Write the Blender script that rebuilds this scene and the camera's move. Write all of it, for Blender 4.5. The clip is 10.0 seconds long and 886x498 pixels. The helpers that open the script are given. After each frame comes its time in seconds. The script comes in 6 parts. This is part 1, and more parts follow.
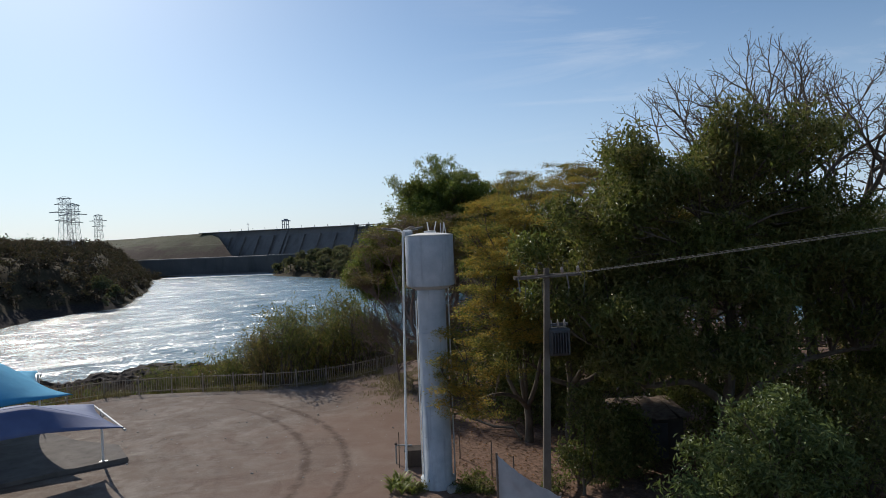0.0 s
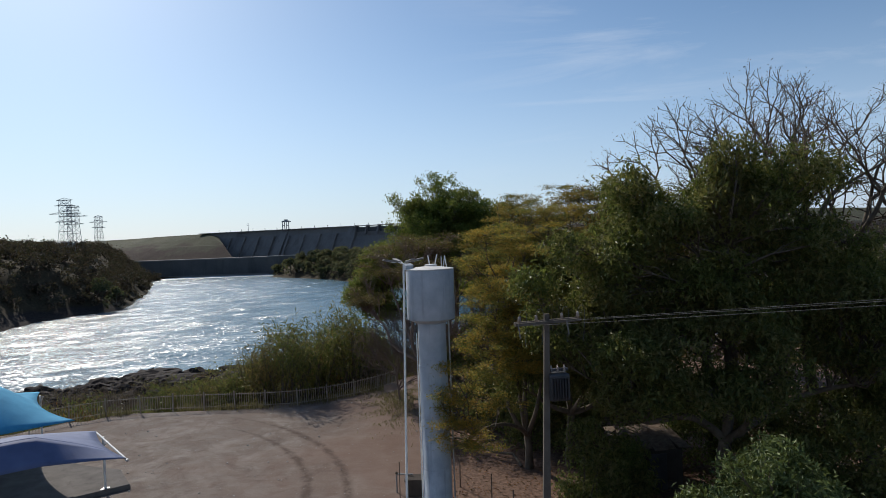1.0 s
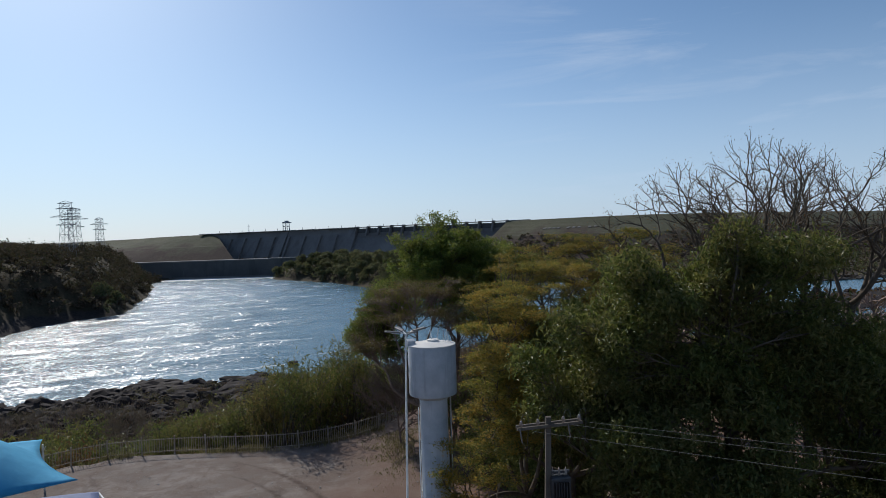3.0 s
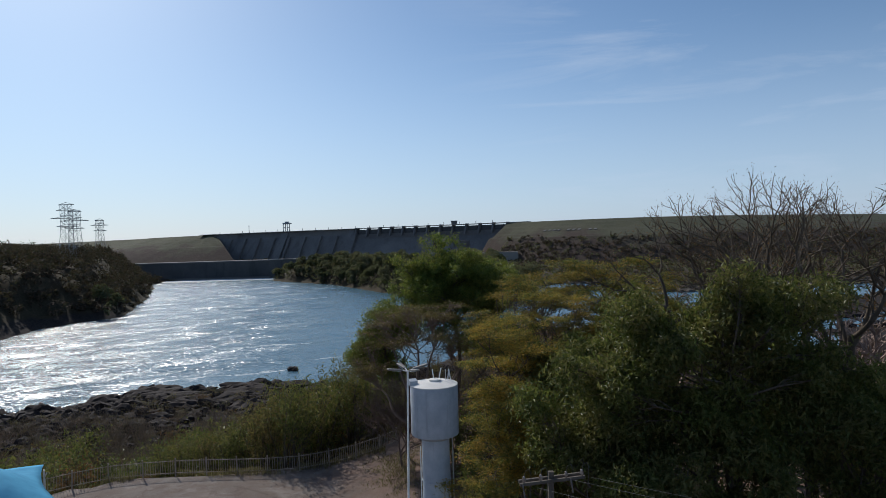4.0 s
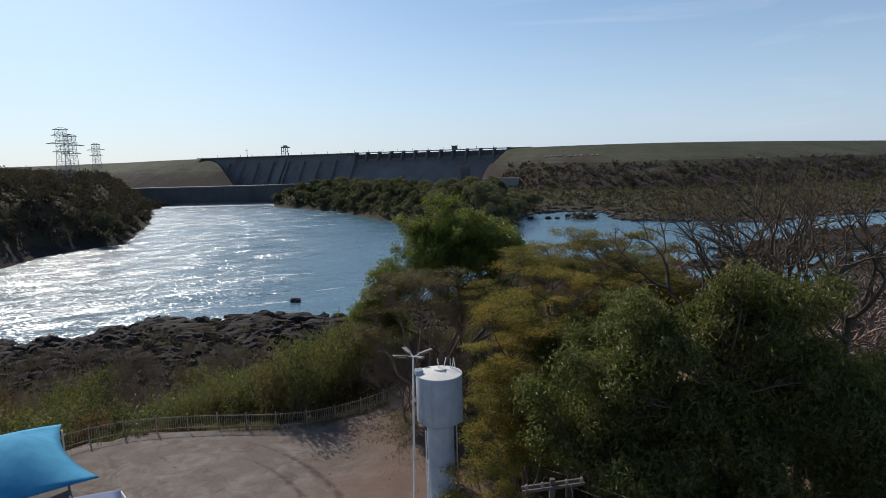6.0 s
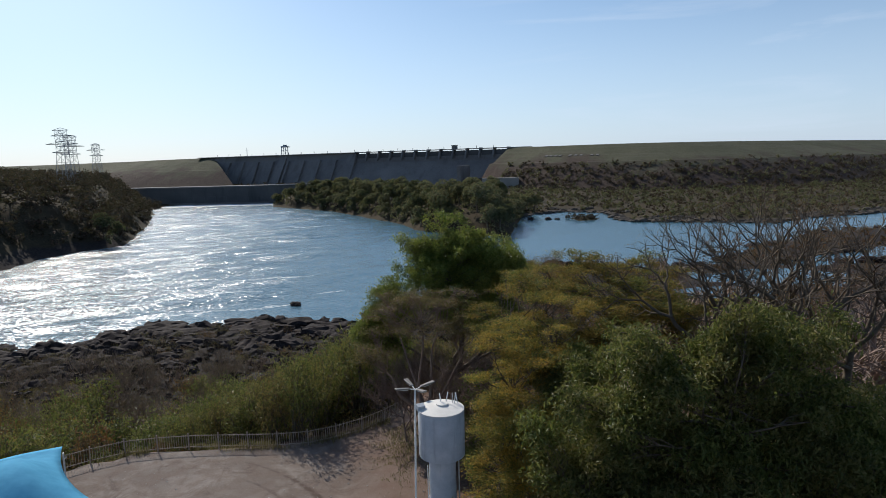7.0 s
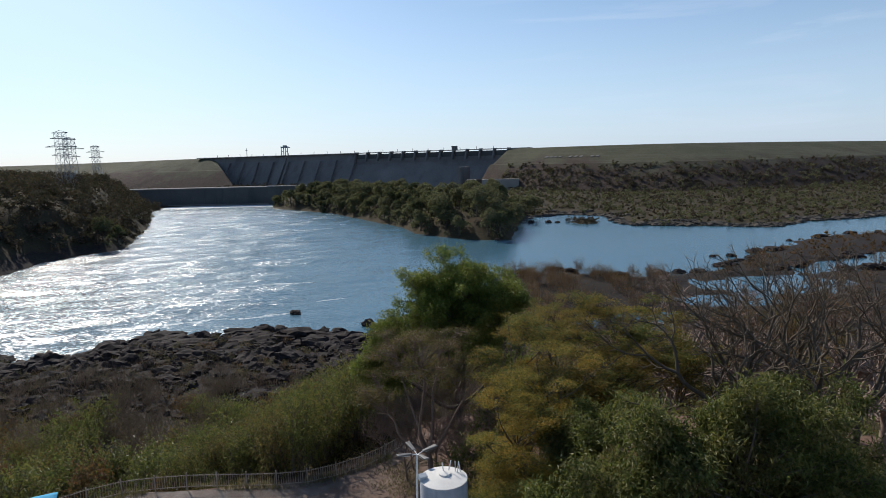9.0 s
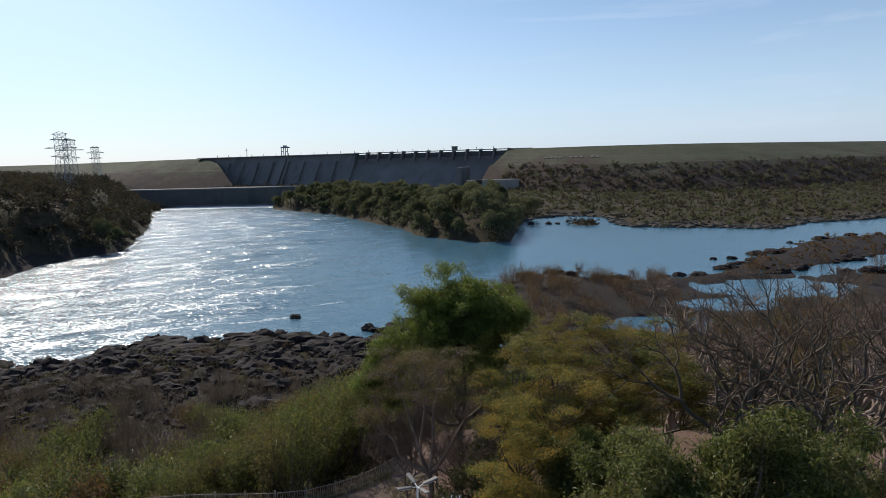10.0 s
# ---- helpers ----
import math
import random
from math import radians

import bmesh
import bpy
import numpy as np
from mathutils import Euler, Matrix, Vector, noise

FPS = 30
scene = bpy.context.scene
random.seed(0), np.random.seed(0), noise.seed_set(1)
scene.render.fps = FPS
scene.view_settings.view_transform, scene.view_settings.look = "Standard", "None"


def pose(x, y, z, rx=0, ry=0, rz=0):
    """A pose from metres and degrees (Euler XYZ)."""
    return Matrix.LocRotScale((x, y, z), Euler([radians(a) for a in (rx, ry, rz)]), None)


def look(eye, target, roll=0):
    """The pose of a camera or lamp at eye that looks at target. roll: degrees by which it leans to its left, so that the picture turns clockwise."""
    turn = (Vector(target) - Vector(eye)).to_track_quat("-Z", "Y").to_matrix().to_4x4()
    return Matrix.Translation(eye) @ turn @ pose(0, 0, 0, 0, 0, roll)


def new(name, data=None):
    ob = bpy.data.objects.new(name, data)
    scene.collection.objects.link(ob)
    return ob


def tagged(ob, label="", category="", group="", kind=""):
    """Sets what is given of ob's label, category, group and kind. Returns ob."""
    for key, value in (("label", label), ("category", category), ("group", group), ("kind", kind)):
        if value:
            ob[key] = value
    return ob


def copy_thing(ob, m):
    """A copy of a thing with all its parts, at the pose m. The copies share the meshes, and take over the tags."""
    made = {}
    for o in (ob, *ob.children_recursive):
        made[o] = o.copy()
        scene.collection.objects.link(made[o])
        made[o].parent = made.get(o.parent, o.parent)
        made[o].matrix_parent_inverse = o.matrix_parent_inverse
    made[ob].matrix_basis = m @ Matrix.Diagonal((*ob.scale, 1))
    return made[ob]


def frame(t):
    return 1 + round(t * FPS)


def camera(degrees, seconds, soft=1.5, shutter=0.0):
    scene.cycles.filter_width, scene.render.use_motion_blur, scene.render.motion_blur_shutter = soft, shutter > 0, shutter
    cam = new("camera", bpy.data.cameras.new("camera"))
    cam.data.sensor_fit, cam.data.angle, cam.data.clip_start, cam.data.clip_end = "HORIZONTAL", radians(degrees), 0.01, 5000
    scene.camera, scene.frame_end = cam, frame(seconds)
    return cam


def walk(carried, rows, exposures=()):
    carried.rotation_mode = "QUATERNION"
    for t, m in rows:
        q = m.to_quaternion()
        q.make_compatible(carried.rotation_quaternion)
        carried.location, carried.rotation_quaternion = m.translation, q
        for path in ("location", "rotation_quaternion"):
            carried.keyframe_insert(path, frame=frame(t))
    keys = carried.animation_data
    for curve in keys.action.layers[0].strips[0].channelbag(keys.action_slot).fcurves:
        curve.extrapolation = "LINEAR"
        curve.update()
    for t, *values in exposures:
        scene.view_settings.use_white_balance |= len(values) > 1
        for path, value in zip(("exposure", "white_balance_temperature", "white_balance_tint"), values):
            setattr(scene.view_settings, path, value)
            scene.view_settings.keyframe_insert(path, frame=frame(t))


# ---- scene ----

# ================= camera =================
cam = camera(70.0, 10.0, 0.9)
# seconds, eye x y z, yaw, pitch, roll
ROWS = [
    (0.0, 0.100, -2.334, 10.106, -0.89, -0.92, -2.26),
    (0.5, 0.106, -2.420, 10.780, -0.89, -0.91, -2.22),
    (1.0, 0.122, -2.480, 11.480, -0.89, -0.91, -2.18),
    (1.5, 0.148, -2.520, 12.250, -0.87, -0.91, -2.12),
    (2.0, 0.165, -2.560, 13.025, -0.86, -0.90, -2.06),
    (2.5, 0.168, -2.565, 13.805, -0.86, -0.90, -2.02),
    (3.0, 0.160, -2.560, 14.590, -0.85, -0.91, -1.96),
    (4.5, 0.080, -2.570, 17.000, -0.84, -0.84, -1.68),
    (5.0, 0.046, -2.560, 17.715, -0.83, -0.93, -1.62),
    (5.1, 0.036, -2.548, 17.855, -0.82, -1.36, -1.60),
    (5.2, 0.026, -2.536, 17.995, -0.80, -2.03, -1.58),
    (5.3, 0.014, -2.524, 18.135, -0.77, -2.95, -1.56),
    (5.4, 0.002, -2.510, 18.276, -0.75, -4.05, -1.53),
    (5.5, -0.010, -2.495, 18.417, -0.73, -5.20, -1.51),
    (5.6, -0.019, -2.480, 18.556, -0.70, -6.12, -1.50),
    (5.7, -0.028, -2.465, 18.690, -0.68, -6.86, -1.49),
    (5.85, -0.040, -2.435, 18.910, -0.675, -7.50, -1.49),
    (6.1, -0.060, -2.380, 19.270, -0.67, -7.83, -1.49),
    (7.0, -0.098, -2.130, 20.620, -0.67, -7.88, -1.49),
    (7.5, -0.100, -1.990, 21.305, -0.67, -7.91, -1.48),
    (8.0, -0.108, -1.770, 21.965, -0.67, -7.92, -1.48),
    (8.5, -0.124, -1.480, 22.640, -0.68, -7.94, -1.46),
    (9.0, -0.140, -1.120, 23.280, -0.685, -7.96, -1.45),
    (9.5, -0.150, -0.800, 23.910, -0.685, -7.97, -1.44),
    (10.0, -0.140, -0.560, 24.550, -0.68, -8.01, -1.44),
]


def aim(x, y, z, yaw, pitch, roll):
    a, b = radians(yaw), radians(pitch)
    return look((x, y, z), (x - math.sin(a) * math.cos(b), y + math.cos(a) * math.cos(b), z + math.sin(b)), roll)


walk(cam, [(row[0], aim(*row[1:])) for row in ROWS], [(t, stops, kelvin, 10) for t, stops, kelvin in ((0.0, -0.26, 6450), (1.5, -0.32, 6250), (3.0, -0.42, 6100), (5.0, -0.46, 6100), (5.7, -0.34, 6250), (7.0, -0.15, 6340), (10.0, -0.13, 6320))])

# ================= light =================
SUN_AZ, SUN_EL = -33.0, 36.0   # degrees from straight ahead (to the right), above the horizon
world = bpy.data.worlds.new("sky")
scene.world = world
world.use_nodes = True
wn, wl = world.node_tree.nodes, world.node_tree.links
wn.clear()
sky = wn.new("ShaderNodeTexSky")
sky.sky_type = "NISHITA"
sky.sun_disc = False
sky.sun_elevation = radians(SUN_EL)
sky.sun_rotation = radians(SUN_AZ)
sky.altitude = 300
sky.air_density, sky.dust_density, sky.ozone_density = 1.0, 0.8, 1.0
bg = wn.new("ShaderNodeBackground")
bg.inputs["Strength"].default_value = 0.106
# thin streaks of high cloud
tc = wn.new("ShaderNodeTexCoord")
mp = wn.new("ShaderNodeMapping")
mp.inputs["Rotation"].default_value = (0.0, radians(12), radians(-20))
mp.inputs["Scale"].default_value = (1.0, 2.0, 9.0)
cn = wn.new("ShaderNodeTexNoise")
cn.inputs["Scale"].default_value = 2.2
cn.inputs["Detail"].default_value = 7
cn.inputs["Roughness"].default_value = 0.6
cn.inputs["Distortion"].default_value = 0.6
cr = wn.new("ShaderNodeMapRange")
cr.inputs["From Min"].default_value, cr.inputs["From Max"].default_value = 0.52, 0.82
cr.inputs["To Max"].default_value = 0.35
mixc = wn.new("ShaderNodeMix")
mixc.data_type = "RGBA"
mixc.inputs["B"].default_value = (9.0, 9.4, 10.0, 1)
wl.new(tc.outputs["Generated"], mp.inputs["Vector"])
wl.new(mp.outputs["Vector"], cn.inputs["Vector"])
wl.new(cn.outputs["Fac"], cr.inputs["Value"])
sep = wn.new("ShaderNodeSeparateXYZ")
side = wn.new("ShaderNodeMapRange")
side.inputs["From Min"].default_value, side.inputs["From Max"].default_value = -0.02, 0.22
veil = wn.new("ShaderNodeMath")
veil.operation = "MULTIPLY"
wl.new(sep.outputs["X"], side.inputs["Value"])
wl.new(cr.outputs["Result"], veil.inputs[0])
wl.new(side.outputs["Result"], veil.inputs[1])
wl.new(veil.outputs["Value"], mixc.inputs["Factor"])
air = wn.new("ShaderNodeMix")
air.data_type, air.blend_type = "RGBA", "MULTIPLY"
air.inputs["Factor"].default_value = 1.0
air.inputs["B"].default_value = (0.89, 1.03, 1.13, 1)
wl.new(sky.outputs["Color"], air.inputs["A"])
wl.new(air.outputs["Result"], mixc.inputs["A"])
# pale haze low over the horizon, all the way round
hz = wn.new("ShaderNodeMapRange")
hz.interpolation_type = "SMOOTHERSTEP"
hz.inputs["From Min"].default_value, hz.inputs["From Max"].default_value = -0.1, 0.38
hz.inputs["To Min"].default_value, hz.inputs["To Max"].default_value = 0.68, 0.0
mixh = wn.new("ShaderNodeMix")
mixh.data_type = "RGBA"
mixh.inputs["B"].default_value = (6.4, 7.7, 10.0, 1)
wl.new(tc.outputs["Generated"], sep.inputs["Vector"])
wl.new(sep.outputs["Z"], hz.inputs["Value"])
wl.new(hz.outputs["Result"], mixh.inputs["Factor"])
wl.new(mixc.outputs["Result"], mixh.inputs["A"])
wl.new(mixh.outputs["Result"], bg.inputs["Color"])
out = wn.new("ShaderNodeOutputWorld")
wl.new(bg.outputs["Background"], out.inputs["Surface"])

sun_data = bpy.data.lights.new("sun", "SUN")
sun_data.energy = 4.8
sun_data.angle = radians(0.53)
sun_data.color = (1.0, 0.93, 0.82)
sun = new("sun", sun_data)
_a, _e = radians(SUN_AZ), radians(SUN_EL)
SUN_DIR = Vector((math.sin(_a) * math.cos(_e), math.cos(_a) * math.cos(_e), math.sin(_e)))
sun.matrix_basis = look(SUN_DIR * 60, (0, 0, 0))

# ================= materials =================


class Nodes:
    """A small builder for a node material."""

    def __init__(self, name):
        self.mat = bpy.data.materials.new(name)
        self.mat.use_nodes = True
        self.nt = self.mat.node_tree
        self.nt.nodes.clear()
        self.out = self.nt.nodes.new("ShaderNodeOutputMaterial")

    def node(self, kind, **ins):
        n = self.nt.nodes.new("ShaderNode" + kind)
        for k, v in ins.items():
            self.put(n.inputs[k.replace("_", " ")], v)
        return n

    def put(self, socket, v):
        if isinstance(v, bpy.types.NodeSocket):
            self.nt.links.new(v, socket)
        elif isinstance(v, (tuple, list)) and len(v) == 3 and socket.type == "RGBA":
            socket.default_value = (*v, 1)
        else:
            socket.default_value = v

    def coords(self, which="Object"):
        return self.node("TexCoord").outputs[which]

    def position(self):
        return self.node("NewGeometry").outputs["Position"]

    def island(self):
        return self.node("NewGeometry").outputs["Random Per Island"]

    def attr(self, name):
        n = self.node("Attribute")
        n.attribute_name = name
        return n.outputs["Fac"]

    def scaled(self, vec, s, rot=(0, 0, 0)):
        n = self.node("Mapping", Vector=vec)
        n.inputs["Scale"].default_value = s
        n.inputs["Rotation"].default_value = rot
        return n.outputs["Vector"]

    def noise(self, vec, scale, detail=4, rough=0.55, distort=0.0):
        n = self.node("TexNoise", Vector=vec, Scale=scale, Detail=detail, Roughness=rough, Distortion=distort)
        return n.outputs["Fac"]

    def voronoi(self, vec, scale, feature="F1", output="Distance"):
        n = self.node("TexVoronoi", Vector=vec, Scale=scale)
        n.feature = feature
        return n.outputs[output]

    def ramp(self, v, lo, hi, a=0.0, b=1.0):
        n = self.node("MapRange", Value=v)
        for key, val in (("From Min", lo), ("From Max", hi), ("To Min", a), ("To Max", b)):
            n.inputs[key].default_value = val
        return n.outputs["Result"]

    def mix(self, f, a, b, blend="MIX"):
        n = self.node("Mix")
        n.data_type = "RGBA"
        n.blend_type = blend
        self.put(n.inputs["Factor"], f)
        self.put(n.inputs["A"], a)
        self.put(n.inputs["B"], b)
        return n.outputs["Result"]

    def math(self, op, a, b=0.0):
        n = self.node("Math")
        n.operation = op
        self.put(n.inputs[0], a)
        self.put(n.inputs[1], b)
        return n.outputs[0]

    def bump(self, h, strength=0.4, distance=0.05):
        return self.node("Bump", Height=h, Strength=strength, Distance=distance).outputs["Normal"]

    def surface(self, **ins):
        n = self.node("BsdfPrincipled")
        for k, v in ins.items():
            self.put(n.inputs[k.replace("_", " ")], v)
        self.nt.links.new(n.outputs["BSDF"], self.out.inputs["Surface"])
        return n

    def close(self, shader):
        self.nt.links.new(shader, self.out.inputs["Surface"])
        return self.mat


def leaf_material(name, dark, light, warm=None, through_leaf=0.35, gloss=0.42):
    m = Nodes(name)
    r = m.island()
    big = m.noise(m.position(), 0.45, 3)
    c = m.mix(m.ramp(r, 0.1, 0.9), dark, light)
    if warm:
        c = m.mix(m.ramp(m.math("ADD", m.math("MULTIPLY", r, 0.5), big), 0.62, 1.0), c, warm)
    c = m.mix(m.ramp(big, 0.3, 0.7, 0.0, 0.3), c, tuple(v * 0.6 for v in dark))
    p = m.node("BsdfPrincipled", Base_Color=c, Roughness=gloss)
    p.inputs["Specular IOR Level"].default_value = 0.32
    t = m.node("BsdfTranslucent", Color=m.mix(0.3, c, (0.16, 0.19, 0.03)))
    s = m.node("MixShader", Fac=through_leaf)
    m.nt.links.new(p.outputs["BSDF"], s.inputs[1])
    m.nt.links.new(t.outputs["BSDF"], s.inputs[2])
    return m.close(s.outputs["Shader"])


def bark_material(name, dark, light):
    m = Nodes(name)
    v = m.scaled(m.position(), (1, 1, 0.25))
    n = m.noise(v, 9, 5)
    c = m.mix(n, dark, light)
    c = m.mix(m.ramp(m.noise(m.position(), 1.3, 2), 0.5, 0.75, 0, 0.5), c, tuple(x * 1.5 for x in light))
    m.surface(Base_Color=c, Roughness=0.9, Specular_IOR_Level=0.15, Normal=m.bump(n, 0.6, 0.04))
    return m.mat


def plain_material(name, a, b, scale=2.0, rough=0.6, metal=0.0, stain=None, bump=0.2, fine=30.0):
    m = Nodes(name)
    v = m.position()
    n1, n2 = m.noise(v, scale, 5), m.noise(v, fine, 3)
    c = m.mix(m.ramp(n1, 0.3, 0.7), a, b)
    c = m.mix(m.ramp(n2, 0.4, 0.8, 0, 0.25), c, tuple(x * 0.55 for x in a))
    if stain:
        streak = m.noise(m.scaled(v, (1.2, 1.2, 0.12)), scale * 1.6, 4, 0.7)
        c = m.mix(m.ramp(streak, 0.52, 0.78, 0, 0.7), c, stain)
    m.surface(Base_Color=c, Roughness=m.ramp(n2, 0.3, 0.7, rough - 0.08, rough + 0.08), Metallic=metal, Specular_IOR_Level=0.12 if rough > 0.7 else 0.5, Normal=m.bump(n2, bump, 0.02))
    return m.mat


MAT = {}
MAT["mango"] = leaf_material("mango_leaf", (0.066, 0.086, 0.022), (0.185, 0.222, 0.05), (0.26, 0.22, 0.08), 0.45, 0.48)
MAT["fresh"] = leaf_material("fresh_leaf", (0.095, 0.14, 0.026), (0.235, 0.30, 0.065), (0.30, 0.29, 0.06), 0.45, 0.45)
MAT["amber"] = leaf_material("amber_leaf", (0.14, 0.16, 0.04), (0.34, 0.325, 0.07), (0.60, 0.34, 0.06), 0.5, 0.6)
MAT["olive_gold"] = leaf_material("olive_gold_leaf", (0.085, 0.104, 0.03), (0.215, 0.235, 0.058), (0.44, 0.25, 0.055), 0.48, 0.6)
MAT["grey_dry"] = leaf_material("grey_dry_leaf", (0.075, 0.056, 0.048), (0.16, 0.118, 0.095), (0.20, 0.12, 0.08), 0.3, 0.85)
MAT["olive"] = leaf_material("olive_leaf", (0.08, 0.074, 0.028), (0.19, 0.163, 0.058), (0.27, 0.165, 0.07), 0.42, 0.6)
MAT["reed"] = leaf_material("reed_leaf", (0.063, 0.085, 0.024), (0.19, 0.21, 0.055), (0.27, 0.20, 0.07), 0.42, 0.6)
MAT["light"] = leaf_material("light_leaf", (0.062, 0.088, 0.026), (0.215, 0.26, 0.085), None, 0.32, 0.5)
MAT["far"] = leaf_material("far_leaf", (0.055, 0.045, 0.035), (0.105, 0.082, 0.060), (0.14, 0.08, 0.058), 0.18, 0.95)
MAT["far_green"] = leaf_material("far_green_leaf", (0.115, 0.13, 0.07), (0.235, 0.24, 0.12), (0.25, 0.19, 0.11), 0.34, 0.9)
MAT["far_deep"] = leaf_material("far_deep_leaf", (0.072, 0.09, 0.05), (0.15, 0.165, 0.08), (0.15, 0.12, 0.06), 0.3, 0.9)
MAT["dry"] = leaf_material("dry_leaf", (0.085, 0.052, 0.034), (0.19, 0.105, 0.06), (0.28, 0.115, 0.045), 0.35, 0.8)
MAT["straw"] = leaf_material("straw", (0.15, 0.12, 0.065), (0.34, 0.28, 0.15), None, 0.35, 0.8)
MAT["bark"] = bark_material("bark", (0.05, 0.038, 0.028), (0.16, 0.13, 0.10))
MAT["twig_bark"] = bark_material("twig_bark", (0.10, 0.068, 0.056), (0.25, 0.178, 0.145))
MAT["grey_bark"] = bark_material("grey_bark", (0.12, 0.083, 0.066), (0.30, 0.222, 0.178))
MAT["concrete"] = plain_material("concrete", (0.30, 0.29, 0.27), (0.40, 0.385, 0.36), 0.8, 0.85, stain=(0.16, 0.15, 0.14))
MAT["pole"] = plain_material("pole_concrete", (0.10, 0.085, 0.07), (0.17, 0.145, 0.12), 1.5, 0.9, stain=(0.06, 0.055, 0.05))
MAT["plaster"] = plain_material("old_plaster", (0.055, 0.045, 0.04), (0.09, 0.075, 0.065), 1.2, 0.9, stain=(0.03, 0.025, 0.02))
MAT["plaster2"] = plain_material("worn_screed", (0.12, 0.108, 0.10), (0.19, 0.17, 0.157), 0.9, 0.9, stain=(0.07, 0.06, 0.056))
MAT["stone"] = plain_material("brown_stone", (0.06, 0.05, 0.042), (0.13, 0.11, 0.09), 0.4, 0.9, stain=(0.05, 0.04, 0.035), fine=2.0)
MAT["lamp_grey"] = plain_material("lamp_grey", (0.14, 0.128, 0.115), (0.20, 0.183, 0.168), 3, 0.6)
MAT["basalt"] = plain_material("basalt", (0.010, 0.008, 0.009), (0.052, 0.040, 0.037), 0.7, 0.9, stain=(0.082, 0.056, 0.037), bump=1.0, fine=3.5)
MAT["tank"] = plain_material("tank_paint", (0.36, 0.39, 0.42), (0.53, 0.55, 0.57), 1.6, 0.6, stain=(0.20, 0.21, 0.22), bump=0.1)
MAT["tank_top"] = plain_material("tank_top", (0.62, 0.59, 0.55), (0.74, 0.71, 0.66), 1.5, 0.7)
MAT["steel"] = plain_material("galvanised_steel", (0.42, 0.43, 0.44), (0.55, 0.56, 0.57), 6, 0.45, 0.7)
MAT["white_paint"] = plain_material("white_paint", (0.70, 0.70, 0.68), (0.80, 0.80, 0.78), 3, 0.5)
MAT["fence"] = plain_material("weathered_fence_iron", (0.25, 0.205, 0.165), (0.39, 0.325, 0.27), 5, 0.8, 0.0)
MAT["rust"] = plain_material("rusty_iron", (0.12, 0.085, 0.065), (0.24, 0.19, 0.15), 5, 0.8, 0.2)
MAT["dark_metal"] = plain_material("dark_metal", (0.05, 0.052, 0.055), (0.09, 0.09, 0.095), 3, 0.5, 0.5)
MAT["wire"] = plain_material("aged_wire", (0.10, 0.10, 0.095), (0.16, 0.155, 0.15), 3, 0.75, 0.2)
MAT["porcelain"] = plain_material("porcelain", (0.30, 0.22, 0.17), (0.45, 0.40, 0.36), 3, 0.25)
MAT["lattice"] = plain_material("lattice_steel", (0.26, 0.27, 0.29), (0.36, 0.37, 0.39), 0.2, 0.6, 0.3)
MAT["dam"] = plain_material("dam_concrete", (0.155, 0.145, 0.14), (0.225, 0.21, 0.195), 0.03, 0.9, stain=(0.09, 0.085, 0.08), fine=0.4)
# darker concrete for the powerhouse wall, its gates and the road's retaining wall
MAT["dark_concrete"] = plain_material("dark_concrete", (0.085, 0.084, 0.084), (0.13, 0.125, 0.12), 0.05, 0.9, stain=(0.05, 0.05, 0.05), fine=0.4)
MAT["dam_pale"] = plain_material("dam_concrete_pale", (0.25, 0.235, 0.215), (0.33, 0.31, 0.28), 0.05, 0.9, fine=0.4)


def cyan_material(name, a, b, rough=0.85, gloss=0.12):
    m = Nodes(name)
    v = m.position()
    n = m.noise(v, 1.1, 4)
    weave = m.noise(v, 70, 2)
    c = m.mix(m.ramp(n, 0.35, 0.7), a, b)
    p = m.node("BsdfPrincipled", Base_Color=c, Roughness=rough, Normal=m.bump(m.math("ADD", m.noise(v, 2.0, 3), m.math("MULTIPLY", weave, 0.1)), 0.25, 0.06))
    p.inputs["Specular IOR Level"].default_value = gloss
    t = m.node("BsdfTranslucent", Color=c)
    s = m.node("MixShader", Fac=0.015)
    m.nt.links.new(p.outputs["BSDF"], s.inputs[1])
    m.nt.links.new(t.outputs["BSDF"], s.inputs[2])
    return m.close(s.outputs["Shader"])


MAT["cyan"] = cyan_material("cyan_canvas", (0.06, 0.28, 0.46), (0.085, 0.345, 0.54))
MAT["pale_canvas"] = cyan_material("blue_canvas", (0.09, 0.115, 0.22), (0.12, 0.15, 0.27), 0.7, 0.3)
MAT["tarp"] = cyan_material("grey_tarpaulin", (0.34, 0.36, 0.39), (0.50, 0.52, 0.55))

# ================= plan =================
WATER_Z = -20.9
# river outline: near bank from left to right, far right bank back to the left, the wooded point, the powerhouse, the left bank
NEAR_BANK = [(-420, 96), (-250, 128), (-150, 140), (-103, 144), (-86, 143), (-80, 147), (-83, 155), (-76, 162), (-60, 158), (-49, 166), (-30, 158),
             (-20, 155), (0, 186), (18, 220), (33, 240), (43, 247), (58, 236), (76, 227), (108, 236), (138, 270), (178, 310), (212, 332), (250, 336), (420, 372)]
FAR_BANK = [(560, 470), (420, 446), (302, 418), (286, 410), (234, 397), (205, 371), (161, 388), (130, 399), (122, 416), (129, 468), (102, 491), (70, 471),
            (60, 440), (54, 408), (42, 344), (19, 348), (-10, 382), (-23, 427), (-58, 498), (-90, 560), (-138, 620), (-167, 652), (-180, 708)]
LEFT_BANK = [(-298, 714), (-286, 634), (-261, 582), (-209, 454), (-172, 347), (-183, 329), (-191, 303), (-185, 266), (-260, 222), (-420, 190)]
RIVER = NEAR_BANK + FAR_BANK + LEFT_BANK
